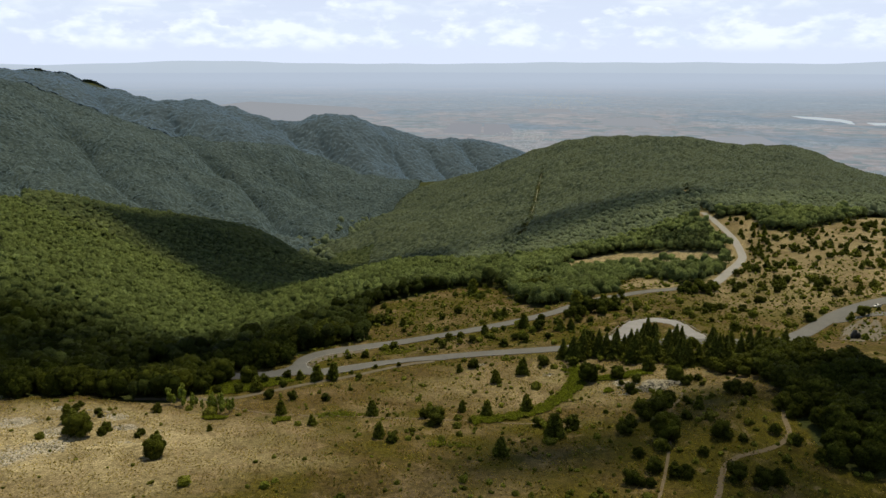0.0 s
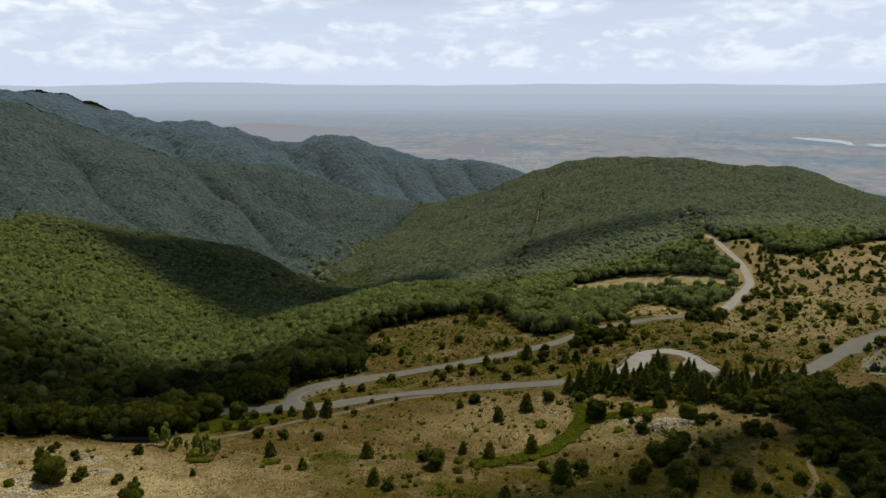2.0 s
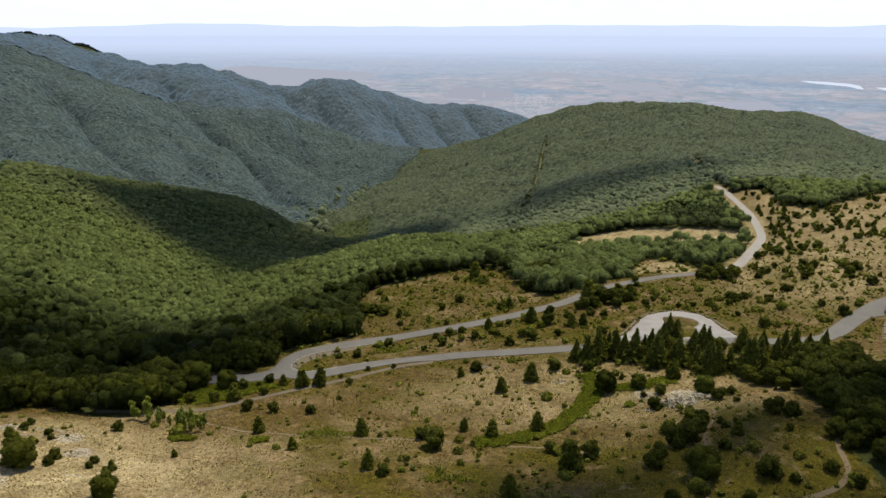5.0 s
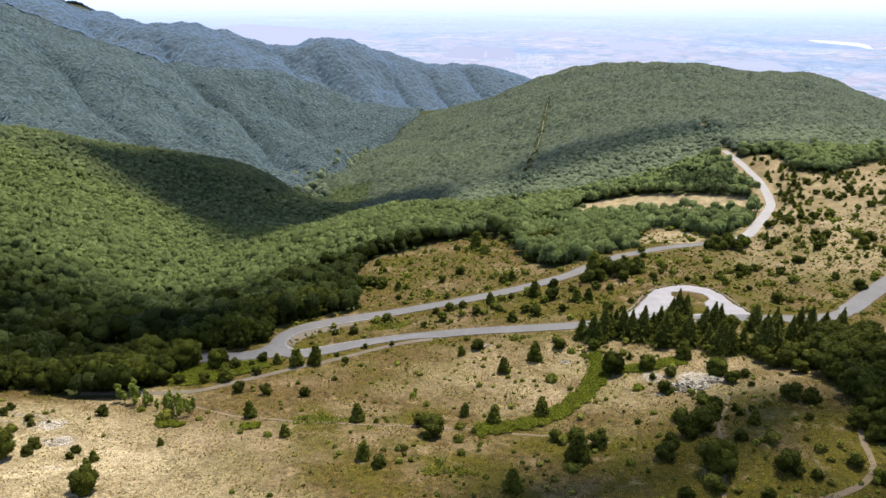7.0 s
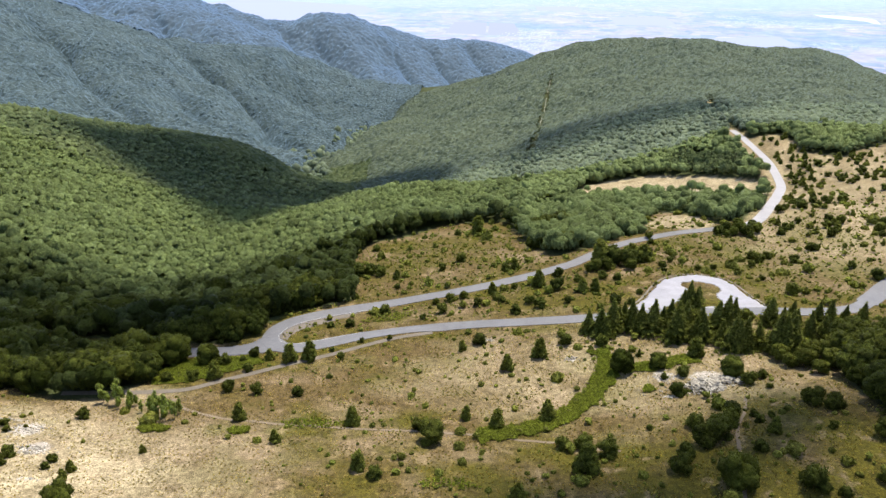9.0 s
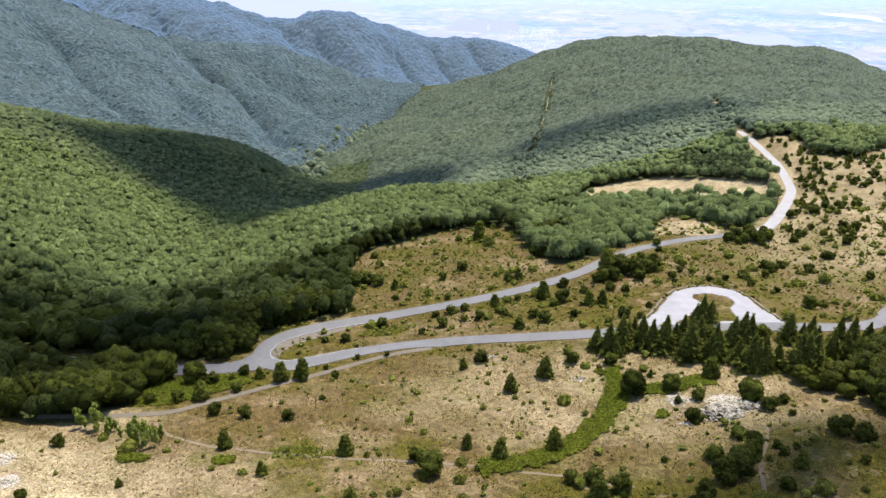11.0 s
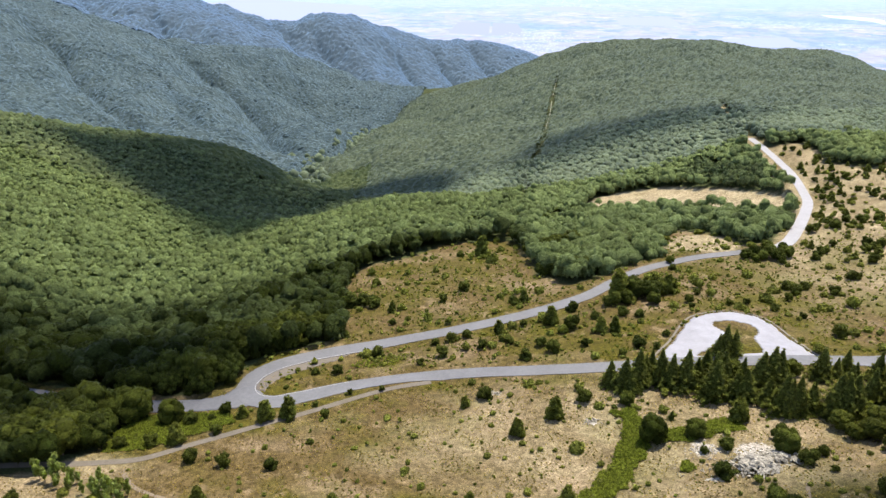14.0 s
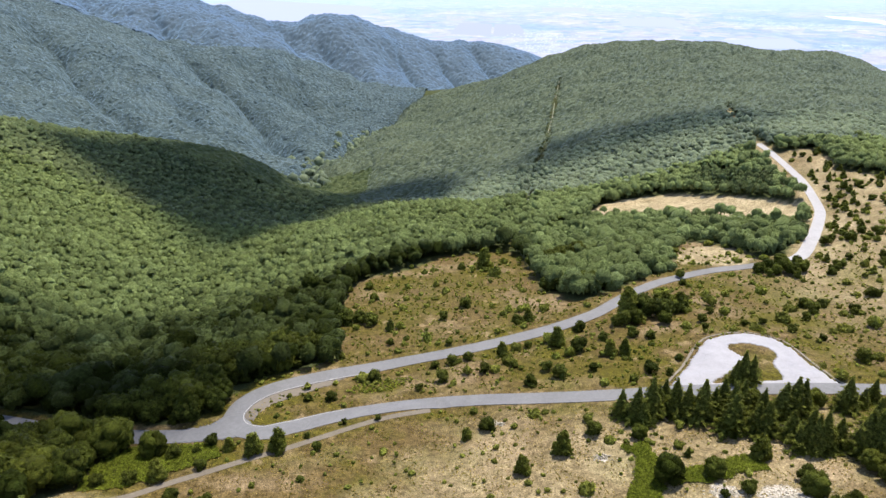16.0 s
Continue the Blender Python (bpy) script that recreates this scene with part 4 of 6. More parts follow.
KINDS["slope_bush"] = [prototype("bush", bush_crown(s, 9, 420), M_BROAD, "green bush on the far dry slope", "bush", trunk_mesh("trunk", 0.4, 0.04, 0.03, 2, s)) for s in (37, 38, 39)]
USED = {}
STANDING = []


def plant(kind, x, y, h, r, group="", label="", wide=1.0):
    """One tree or bush of a kind, h metres high, standing on the ground. The first of each kind is the prototype itself."""
    which = r.randint(len(KINDS[kind]))
    z = float(land(x, y)[0])
    w = h * wide
    stand = pose(x, y, z - 0.05, r.uniform(-2, 2), r.uniform(-2, 2), r.uniform(0, 360))
    base = KINDS[kind][which]
    if USED.get((kind, which)):
        s = base.scale
        ob = copy_thing(base, stand @ Matrix.Diagonal((w / s[0], w / s[1], h / s[2], 1)))
    else:
        USED[(kind, which)], ob = True, base
        ob.matrix_basis = stand @ Matrix.Diagonal((w, w, h, 1))
    tagged(ob, label, "", group)
    STANDING.append((x, y, h * wide * 0.5))
    return ob

# ================= single trees: x, y, height =================
SPRUCES = [(53.3, 281.9, 10.5), (56.2, 280.2, 12.5), (60.1, 280.8, 14), (63.4, 282.9, 11.1), (65.8, 285.6, 10.1), (57.3, 276.9, 9.5), (67.6, 280.5, 12.9),
         (70.3, 279.1, 12.2), (73.4, 278.6, 14.7), (77.8, 279.1, 9.8), (81, 282.1, 12.2), (79.2, 270.7, 14.2), (83.6, 276.9, 13.5), (86.7, 281.4, 11.7),
         (91.3, 296.9, 9.2), (93.6, 297.5, 12.3), (95, 296.6, 10.2), (97.6, 300.7, 7.8), (90.5, 277.8, 10.5), (87.9, 267.8, 11.1), (86.8, 270.7, 10.3),
         (95.4, 276.2, 14.2), (98.4, 275.9, 15.1), (101.4, 277.3, 13.6), (92.9, 265.7, 9.1), (94.4, 261.1, 12.5), (95.8, 258.1, 13.2), (98.5, 257.8, 12.6),
         (102.3, 260.2, 10.5), (117.3, 283.5, 10.5)]
SPRUCES_BY_WOOD = [(106.1, 256.5, 13.7), (107.8, 254.6, 14.4), (111, 255.5, 13.5), (117.9, 267.9, 10.7), (121, 279.5, 7.5), (65, 261.3, 3.4),
         (114.8, 278.4, 12), (119.8, 270.3, 11), (119.6, 263, 12.5), (129.2, 275.9, 12), (124.2, 262.1, 10), (131.8, 272, 12.5), (127.7, 259.3, 9),
         (137.5, 271.5, 10.5), (141.5, 271.4, 11), (133.3, 260.2, 9), (126, 283, 9.5)]
WOOD_EDGE_TREES = [(104.8, 248.8, 5.5), (105.3, 243.4, 4.5), (108.9, 242.5, 6), (113.6, 247.5, 6), (117.5, 247, 6.5), (122, 249.9, 7), (110, 236, 4.5), (116, 240, 6)]
ROAD_TREES = [(149.8, 417.5, 5.5), (155.1, 421, 6), (156.7, 414.5, 5), (161.3, 416.9, 7), (163.1, 412, 6), (168.5, 415.4, 6.5), (163.7, 426.3, 6), (170.8, 424.5, 5), (152, 412, 4),
         (88.9, 371.6, 5), (90.5, 359.7, 7), (96, 367.8, 5), (83.4, 345.1, 5), (97.3, 345.7, 3.6), (68.2, 346.9, 5.5), (72, 348, 6.5), (110.4, 411.8, 4), (77, 362, 7.5)]
DARK_CLUMPS = [(45, 446, 8), (50, 450, 9), (56, 453, 8.5), (61, 457, 9), (67, 463, 8), (72, 468, 9), (46, 399, 6.5), (50, 397, 7.5), (55, 395, 7), (59, 394, 8), (64, 393, 7), (69, 395, 7.5), (52, 402, 8), (61, 400, 8.5), (68, 401, 8),
         (78, 356, 9), (84, 352, 8), (89, 358, 6.5), (94, 361, 7), (-36, 371, 6), (-42, 374, 7), (-31, 369, 5.5)]
ROUND_TREES = [(108.3, 282.6, 6.7), (90.2, 282.8, 6.8), (54.6, 270.3, 5.1), (56.4, 249.8, 8.7), (68.2, 250.9, 6.4), (86.9, 240.4, 7.4), (-82.3, 272.2, 9),
         (-109.3, 274.9, 14.9), (-95.8, 274.5, 14.4), (-106.8, 257.1, 12), (-117.3, 261.6, 11.2), (64.7, 182.1, 10.1), (-113.6, 195.4, 9.8),
         (-83.4, 180.3, 7.5)]
PINES_BY_ROAD = [(82.3, 257.8, 8.6), (32.8, 265.5, 8.3), (21.3, 257.5, 7), (7, 276.3, 5), (19.9, 449.3, 13.9), (71.9, 355.9, 15.6), (40.7, 331.8, 9.5),
         (21, 328.2, 7.1), (86.5, 356.9, 11.3), (92.8, 359.3, 10.6), (57.5, 320.8, 7.3), (62.6, 321.6, 6.8), (-22, 359.1, 5.8), (33.2, 357.2, 7.2),
         (-75.4, 258.2, 7.6), (-53.3, 271, 8.5), (-46.7, 273.3, 8.6), (-61, 273.4, 5.7)]
PINES_ON_MEADOW = [(-58, 227.5, 6.6), (-44.1, 212.5, 4.7), (-24.7, 222.1, 6.9), (6.9, 224.6, 5.3), (15.3, 219.6, 6.8), (29.5, 223.8, 7.7), (-19.9, 197.1, 6.6),
         (34.6, 194.5, 9.9), (17, 181.6, 7), (81.5, 201.9, 5.2), (-76.7, 206.6, 3), (-89.1, 192, 3.4), (-122.3, 206.4, 7.9), (-89.3, 195.9, 3.8),
]
BUSHES_BY_ROAD = [(-74, 300, 4.5), (-73, 307, 3.6), (-68.5, 315, 4.8), (-61.5, 321, 3.8), (-53, 326.5, 4.6), (-45, 331, 3.6), (-38, 333, 4.2), (-77, 290, 4), (-83, 288.5, 5), (-56, 275.5, 3.4), (-70, 272, 3.2), (-40, 280, 2.6), (-30, 287.5, 2.4), (-20, 289.5, 2.6),
         (42.7, 273.2, 6), (13.1, 281.2, 6.3), (-75.6, 269.9, 5.6), (-82.2, 256.7, 5.3), (-90.7, 255.6, 5.2), (-67.3, 276.5, 4.9), (-66.1, 263.7, 4.3),
         (-35.9, 273.9, 4.1), (-44.1, 301.7, 3.6), (-36.5, 301.6, 4.9), (-24.1, 316.7, 6.6), (-41.8, 372.4, 7.7), (-30.7, 366.6, 7), (8.4, 382.3, 7.2),
         (-0.8, 366.9, 5.3), (-0.5, 311.7, 6), (3.2, 325.3, 5.7), (8.9, 327.9, 4.8), (-3.2, 323.2, 4.3), (30.8, 334.3, 3.9), (47.8, 326, 7.9),
         (51.3, 346.3, 5.9), (28.9, 355, 6.4), (38.1, 307.5, 6.6), (34.8, 313.5, 5.4), (28.5, 303.4, 5.3), (74.4, 332.9, 4.7), (67.6, 305.8, 5.6),
         (108.8, 402.7, 4.6), (49.9, 311.1, 4), (147.9, 362.3, 7)]
BUSHES_ON_SLOPE = [(68.3, 310.4, 4), (72.7, 303.4, 3.4), (79.1, 314, 3.6), (68.9, 335.3, 5.5), (120, 345, 4), (128, 338, 4.6), (135, 330, 3.6), (112, 342, 3.6), (140, 352, 5), (96, 338, 3.4), (104, 356, 4.2), (58, 334, 4.6), (14, 316, 5), (-8, 306, 3.6), (24, 318, 4),
         (148.8, 371.5, 6), (152.3, 368.8, 5), (156.1, 371.3, 5.6), (164.7, 362.8, 6), (180.7, 379.3, 6), (182.9, 378.4, 5), (199.7, 396.9, 6.5), (210.8, 421.6, 6.5), (214.2, 416.6, 7), (180.8, 410, 6), (186, 333.2, 7), (183, 347.7, 5), (224.4, 398.3, 7), (231.2, 404, 8), (88.8, 246.5, 6.0), (88.7, 232.9, 6.2), (68.2, 231.4, 6.2), (67.6, 242.4, 3), (101.5, 213.3, 5), (65.4, 210.5, 6), (65.1, 183.1, 8),
         (163.3, 359.9, 3.9), (139.5, 312.2, 7.4), (179.5, 408.2, 5.1), (65.3, 346.7, 6.4), (-20.7, 344.1, 3.8), (73.4, 243.5, 4.8),
         (-58.1, 245.9, 5.3), (-68, 248.2, 5.7), (-45.2, 244.9, 4.8), (-2.7, 212.5, 9.4), (-6.4, 219.1, 4.8), (-15.6, 193.1, 4.7), (41.3, 201.7, 7),
         (36.8, 206.2, 5.7), (31.1, 207.4, 4.9), (64.2, 201.5, 8), (68.4, 203.2, 8.5), (73.1, 208.9, 6.9), (55.8, 190.9, 6.9), (58.9, 196.5, 5.3),
         (61.9, 174.8, 4.8), (54.7, 173.5, 4.5), (98.1, 216.4, 7.6), (101.7, 212.8, 6.4), (79.9, 180.3, 7.9), (84.7, 176.9, 3.4), (95.4, 201.8, 3.1),
         (71.6, 171.2, 3.8), (105.8, 197.6, 7.4)]
BUSHES_ON_SLOPE += [(56.6, 165, 5.8), (48.9, 159.2, 5.6), (50.9, 157.5, 3.8), (53.2, 157, 3.8), (60.9, 161.6, 5), (63.7, 160.8, 5), (75.4, 158.7, 7.2), (81, 156.1, 6.8), (85.3, 156.3, 6), (99.2, 175, 3.9),
         (95.7, 180.7, 4.5), (81.2, 212.2, 3), (106.8, 192.1, 7), (102.3, 167.6, 4.4), (94, 236.4, 4.2), (92.2, 227.9, 2.6), (80.9, 208.8, 3.3), (75.8, 213.2, 6.2), (75.4, 195, 4.1), (54.8, 212.9, 2.4), (84.9, 210.9, 2.5), (70, 206.5, 6.5)]
BUSHES_ON_RISE = [(-102.2, 226.1, 4.8), (-95.9, 196.7, 2.8), (-107.3, 197.6, 3.8), (-114.7, 200.2, 6.9), (-115.8, 213.7, 2.6), (-127.4, 219.7, 3.4),
         (-107.8, 201.9, 4.3), (-128.2, 224.3, 3.4), (-118.5, 217, 3.3), (-96.6, 200.6, 3.5)]
YOUNG_TREES = [(-95.5, 233.2, 4.5), (-91.8, 232.3, 5), (-87.7, 230.6, 4.2), (-81.6, 227.1, 6.2), (-78.6, 225.3, 5.5), (-76.8, 227.4, 6), (-76.7, 231.0, 5.2), (-99.9, 235.8, 4.6), (-98.1, 241.3, 4), (-85.0, 230.3, 4.8), (-91.5, 235.9, 4), (-80.1, 231.5, 5),
         (-101.8, 236.7, 6.6), (-97, 236, 8.7), (-92.6, 234.9, 5.4), (-83.8, 229.9, 6.5), (-84.9, 234.6, 5.8), (-79.7, 228.1, 7.7)]
R = np.random.RandomState(7)
for x, y, h in SPRUCES + SPRUCES_BY_WOOD:
    plant("spruce", x + R.uniform(-0.8, 0.8), y + R.uniform(-1, 1), h * R.uniform(0.9, 1.05), R, "spruces by the parking loop", wide=R.uniform(0.95, 1.25))
for x, y, h in WOOD_EDGE_TREES:
    plant("forest", x, y, h, R, "trees of the wood by the gravel lot", wide=1.1)
for x, y, h in ROAD_TREES:
    plant("forest", x, y, h, R, "trees beside the upper road", wide=1.1)
for x, y, h in DARK_CLUMPS:
    plant("dark", x, y, h, R, "dark trees before the low wood", wide=1.05)
for x, y, h in ROUND_TREES:
    plant("round", x, y, h * 0.85, R, "single broadleaf trees")
for x, y, h in PINES_BY_ROAD + PINES_ON_MEADOW:
    plant("pine", x, y, h * 0.88, R, "single pines")
for x, y, h in BUSHES_BY_ROAD + BUSHES_ON_SLOPE + BUSHES_ON_RISE:
    plant("bush", x, y, h * 0.74, R, "bushes on the meadow")
for x, y, h in YOUNG_TREES:
    plant("young", x, y, h, R, "young trees at the meadow's edge", wide=0.66)


def scatter(r, x0, x1, y0, y1, step, keep, jitter=0.42):
    """Uneven rows of places over a stretch of the plan."""
    gx, gy = np.meshgrid(np.arange(x0, x1, step), np.arange(y0, y1, step))
    x = gx.ravel() + r.uniform(-jitter, jitter, gx.size) * step
    y = gy.ravel() + r.uniform(-jitter, jitter, gx.size) * step
    k = keep(x, y)
    return x[k], y[k]


def in_fan(x, y):
    return np.abs(x) < 0.72 * y + 40


def clear_of(x, y, gap=0.0):
    """Away from the single trees."""
    ok = np.ones(len(x), bool)
    for a, b, s in STANDING:
        ok &= np.hypot(x - a, y - b) > s * 0.7 + gap
    return ok


# the wood's edge that the camera passes nearest: single trees
EDGE_WOOD = [(-165, 232), (-130, 243), (-100, 250), (-94, 268), (-88, 276), (-70, 296), (-68, 318), (-42, 335), (-46, 346), (-78, 335), (-90, 305), (-115, 292), (-140, 262), (-170, 255)]
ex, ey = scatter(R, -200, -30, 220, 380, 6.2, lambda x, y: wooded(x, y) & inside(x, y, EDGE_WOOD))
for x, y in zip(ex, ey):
    # mostly dark kind: its leaf colour also stands for the edge's shade
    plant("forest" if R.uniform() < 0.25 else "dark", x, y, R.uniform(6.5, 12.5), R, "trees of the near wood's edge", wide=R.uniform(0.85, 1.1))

ex2, ey2 = scatter(R, 100, 200, 165, 300, 5.4, lambda x, y: inside(x, y, DARK_WOOD))
for x, y in zip(ex2, ey2):
    plant("dark", x, y, R.uniform(6, 10.5), R, "trees of the wood by the gravel lot")

# shrubs and young pines on the far slope
sx, sy = scatter(R, 165, 420, 330, 690, 9.5, lambda x, y: inside(x, y, OPEN_LAND) & (away(x, y, UPPER_LEG)[0] > 7) & (waves(x, y, 70, 31) + waves(x, y, 23, 32) * 0.7 + np.clip((y - 430) / 150, -0.9, 0.45) > 0.27))
for x, y in zip(sx, sy):
    plant("slope_pine" if R.uniform() < 0.65 else "slope_bush", x, y, R.uniform(2.2, 6.5), R, "young pines and bushes on the far slope", wide=1.15)


def crowns(name, x, y, height, wide, r, level, n_leaves, leaf, mat, label, squash=0.85, rough=0.24, cut=-0.3, variants=14, uneven=0.0, crinkle=0.09, smooth=False, hue_at=None):
    """Close-standing crowns, too many to count, as one object."""
    made = []
    for k in range(variants):
        v, f = lumpy(r, level, 1.0, squash, rough, cut, crinkle)
        pieces = [(v, f, smooth)]
        if n_leaves:
            p, o = on_lobe(r, v, f, n_leaves)
            pieces.append(leaves(r, p + o * 0.04, o, leaf))
        made.append(joined(pieces))
    z = land(x, y)
    kind = r.randint(0, variants, len(x))
    vs, fs, sm, ti, n = [], [], [], [], 0
    hue = np.clip(r.uniform(0, 1, len(x)) * 0.75 + 0.25 * (waves(x, y, 90, 61) * 0.5 + 0.5), 0, 1)
    if hue_at is not None:
        hue = np.clip(hue_at(x, y) + r.uniform(-0.22, 0.22, len(x)), 0, 1)
    for k in range(variants):
        i = np.nonzero(kind == k)[0]
        if not len(i):
            continue
        v, f, s = made[k]
        a = r.uniform(0, 6.283, len(i))
        grown = np.exp(r.normal(size=len(i)) * uneven)
        w = wide * r.uniform(0.75, 1.3, len(i)) * grown
        h = height * r.uniform(0.8, 1.2, len(i)) * grown
        c, d = np.cos(a) * w, np.sin(a) * w
        px = v[None, :, 0] * c[:, None] - v[None, :, 1] * d[:, None] + x[i][:, None]
        py = v[None, :, 0] * d[:, None] + v[None, :, 1] * c[:, None] + y[i][:, None]
        pz = v[None, :, 2] * (w * 1.0)[:, None] + (z[i] + h - w * squash)[:, None]
        vs.append(np.stack([px, py, pz], 2).reshape(-1, 3))
        fs.append((f[None] + (np.arange(len(i)) * len(v))[:, None, None]).reshape(-1, 3) + n)
        sm.append(np.tile(s, len(i)))
        ti.append(np.repeat(hue[i], len(v)))
        n += len(i) * len(v)
    me = fast_mesh(name, np.concatenate(vs), np.concatenate(fs), mat, np.concatenate(sm), np.concatenate(ti))
    return tagged(new(name, me), label, "woods", kind="stuff")


def not_single(x, y):
    return wooded(x, y) & ~inside(x, y, EDGE_WOOD) & ~inside(x, y, DARK_WOOD) & in_fan(x, y)


LOW_WOOD = [(50, 400), (72, 385), (112, 420), (122, 462), (140, 492), (158, 455), (180, 440), (206, 500), (218, 506), (200, 508), (176, 542), (152, 576), (118, 590), (96, 586), (70, 560), (48, 500)]
def near_keep(x, y):
    return not_single(x, y) & ~inside(x, y, PINE_PLOT) & ~inside(x, y, LOW_WOOD) & (x > -0.62 * y - 20) & ((x < 60) | (y > 380) | inside(x, y, DARK_WOOD))


def deep(x, y, gap):
    """Well inside the woods."""
    inner = np.ones(len(x), bool)
    for a in range(8):
        inner &= wooded(x + gap * math.cos(a * 0.785), y + gap * math.sin(a * 0.785))
    return inner


nx, ny = scatter(R, -420, 520, 160, 430, 5.2, near_keep)
fx_, fy_ = scatter(R, -480, 760, 430, 880, 4.6, lambda x, y: near_keep(x, y) & ~deep(x, y, 17))
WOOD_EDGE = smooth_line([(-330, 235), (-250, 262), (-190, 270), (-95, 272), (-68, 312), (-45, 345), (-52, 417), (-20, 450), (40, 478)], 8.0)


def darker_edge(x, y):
    """Crown tint: darker kinds and shade put into colour along the meadow, lighter behind."""
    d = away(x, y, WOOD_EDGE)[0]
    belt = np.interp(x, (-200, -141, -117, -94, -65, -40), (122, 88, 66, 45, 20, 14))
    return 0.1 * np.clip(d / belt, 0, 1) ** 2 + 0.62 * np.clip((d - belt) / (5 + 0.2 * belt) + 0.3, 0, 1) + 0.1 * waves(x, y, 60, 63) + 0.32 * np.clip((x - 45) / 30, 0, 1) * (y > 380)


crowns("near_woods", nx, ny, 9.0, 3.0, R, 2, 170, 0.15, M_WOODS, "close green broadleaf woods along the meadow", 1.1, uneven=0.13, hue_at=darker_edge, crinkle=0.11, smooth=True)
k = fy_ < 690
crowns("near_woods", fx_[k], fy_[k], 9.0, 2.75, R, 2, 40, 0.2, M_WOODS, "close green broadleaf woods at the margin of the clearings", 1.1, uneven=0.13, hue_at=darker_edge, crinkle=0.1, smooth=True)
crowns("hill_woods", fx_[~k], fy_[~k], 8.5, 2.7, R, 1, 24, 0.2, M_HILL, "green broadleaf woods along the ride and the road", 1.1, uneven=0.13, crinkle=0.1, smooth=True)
lx, ly = scatter(R, 40, 230, 380, 620, 5.2, lambda x, y: not_single(x, y) & inside(x, y, LOW_WOOD))
crowns("low_wood", lx, ly, 5.6, 2.8, R, 2, 60, 0.17, M_WOODS, "low green wood between the road and the clearing", 1.1, uneven=0.2, smooth=True, hue_at=lambda x, y: 0.78 + 0.2 * waves(x, y, 30, 64))
px_, py_ = scatter(R, 180, 250, 570, 690, 4.5, lambda x, y: inside(x, y, PINE_PLOT))
crowns("pine_plantation", px_, py_, 8.0, 2.3, R, 2, 60, 0.2, M_PINE_PLOT, "dense dark pine plot beside the clearing", 1.5)


def canopy(name, x0, x1, y0, y1, cell, tree, top, keep, mat, label, seed, smooth=False, hue_at=None):
    """A close canopy seen from afar: domed crowns side by side over a stretch of the plan."""
    r = np.random.RandomState(seed)
    xs, ys = np.arange(x0, x1, cell), np.arange(y0, y1, cell)
    gx, gy = np.meshgrid(xs, ys)
    nx_, ny_ = int((x1 - x0) / tree) + 6, int((y1 - y0) / tree) + 6
    jx, jy = r.uniform(0.05, 0.95, (ny_, nx_)), r.uniform(0.05, 0.95, (ny_, nx_))
    tall, hue = r.uniform(0.35, 1.0, (ny_, nx_)), r.uniform(0, 1, (ny_, nx_))
    cx, cy = ((gx - x0) / tree + 2).astype(int), ((gy - y0) / tree + 2).astype(int)
    dome, tint = np.full(gx.shape, -9.0), np.zeros(gx.shape)
    for dy in (-1, 0, 1):
        for dx in (-1, 0, 1):
            a, b = cx + dx, cy + dy
            px, py = x0 + (a - 2 + jx[b, a]) * tree, y0 + (b - 2 + jy[b, a]) * tree
            d = np.hypot(gx - px, gy - py) / tree
            v = tall[b, a] * 0.9 - d * d * 1.5
            up = v > dome
            dome[up], tint[up] = v[up], hue[b, a][up]
    x, y = gx.ravel() + r.uniform(-0.3, 0.3, gx.size) * cell, gy.ravel() + r.uniform(-0.3, 0.3, gx.size) * cell
    z = land(x, y) + top * 0.62 + dome.ravel() * tree * 0.85 + r.uniform(-0.07, 0.07, gx.size) * tree
    n = len(xs)
    i = (np.arange(len(ys) - 1)[:, None] * n + np.arange(n - 1)[None]).ravel()
    i = i[keep(x[i], y[i])]
    tris = np.concatenate([np.c_[i, i + 1, i + n + 1], np.c_[i, i + n + 1, i + n]])
    used = np.zeros(len(x), int)
    used[tris.ravel()] = 1
    remap = np.cumsum(used) - 1
    k = used > 0
    tint = tint.ravel()[k]
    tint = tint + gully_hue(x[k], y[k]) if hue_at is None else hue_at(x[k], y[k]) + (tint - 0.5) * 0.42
    me = fast_mesh(name, np.c_[x, y, z][k], remap[tris], mat, np.full(len(tris), smooth), np.clip(tint, 0, 1))
    return tagged(new(name, me), label, "woods", kind="stuff")


def valley_side(x, y):
    """West of the creek: the middle hill."""
    return x < np.interp(y, (1000, 1189, 1459, 1689, 1882, 2063, 2450), (-192, -215, -205, -185, -140, -85, -60))


def in_sight(x, y):
    return np.abs(x) < 0.66 * y + 30


FAR_CREST = [(-1839, 2520), (-1612, 2610), (-1520, 2715), (-1411, 2735), (-1281, 2765), (-1151, 2812), (-1002, 2860), (-826, 2905), (-690, 2935)]


def bare_crest(x, y):
    """Grass and rock along the top of the far ridge."""
    return (away_from(x, y, FAR_CREST)[0] < 17 + 13 * waves(x, y, 160, 77)) | (np.hypot((x + 1500) / 60, (y - 2690) / 40) < 1) | (np.hypot((x + 505) / 40, (y - 2965) / 16) < 1)


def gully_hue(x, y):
    """Tint of the far woods: darker along the gullies, uneven in patches elsewhere."""
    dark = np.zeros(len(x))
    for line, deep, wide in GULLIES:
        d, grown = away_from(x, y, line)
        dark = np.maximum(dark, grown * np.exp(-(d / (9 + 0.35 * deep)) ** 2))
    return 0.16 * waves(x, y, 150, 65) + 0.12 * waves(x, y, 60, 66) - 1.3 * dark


def inner_wood(x, y):
    return in_sight(x, y) & near_keep(x, y) & deep(x, y, 13)


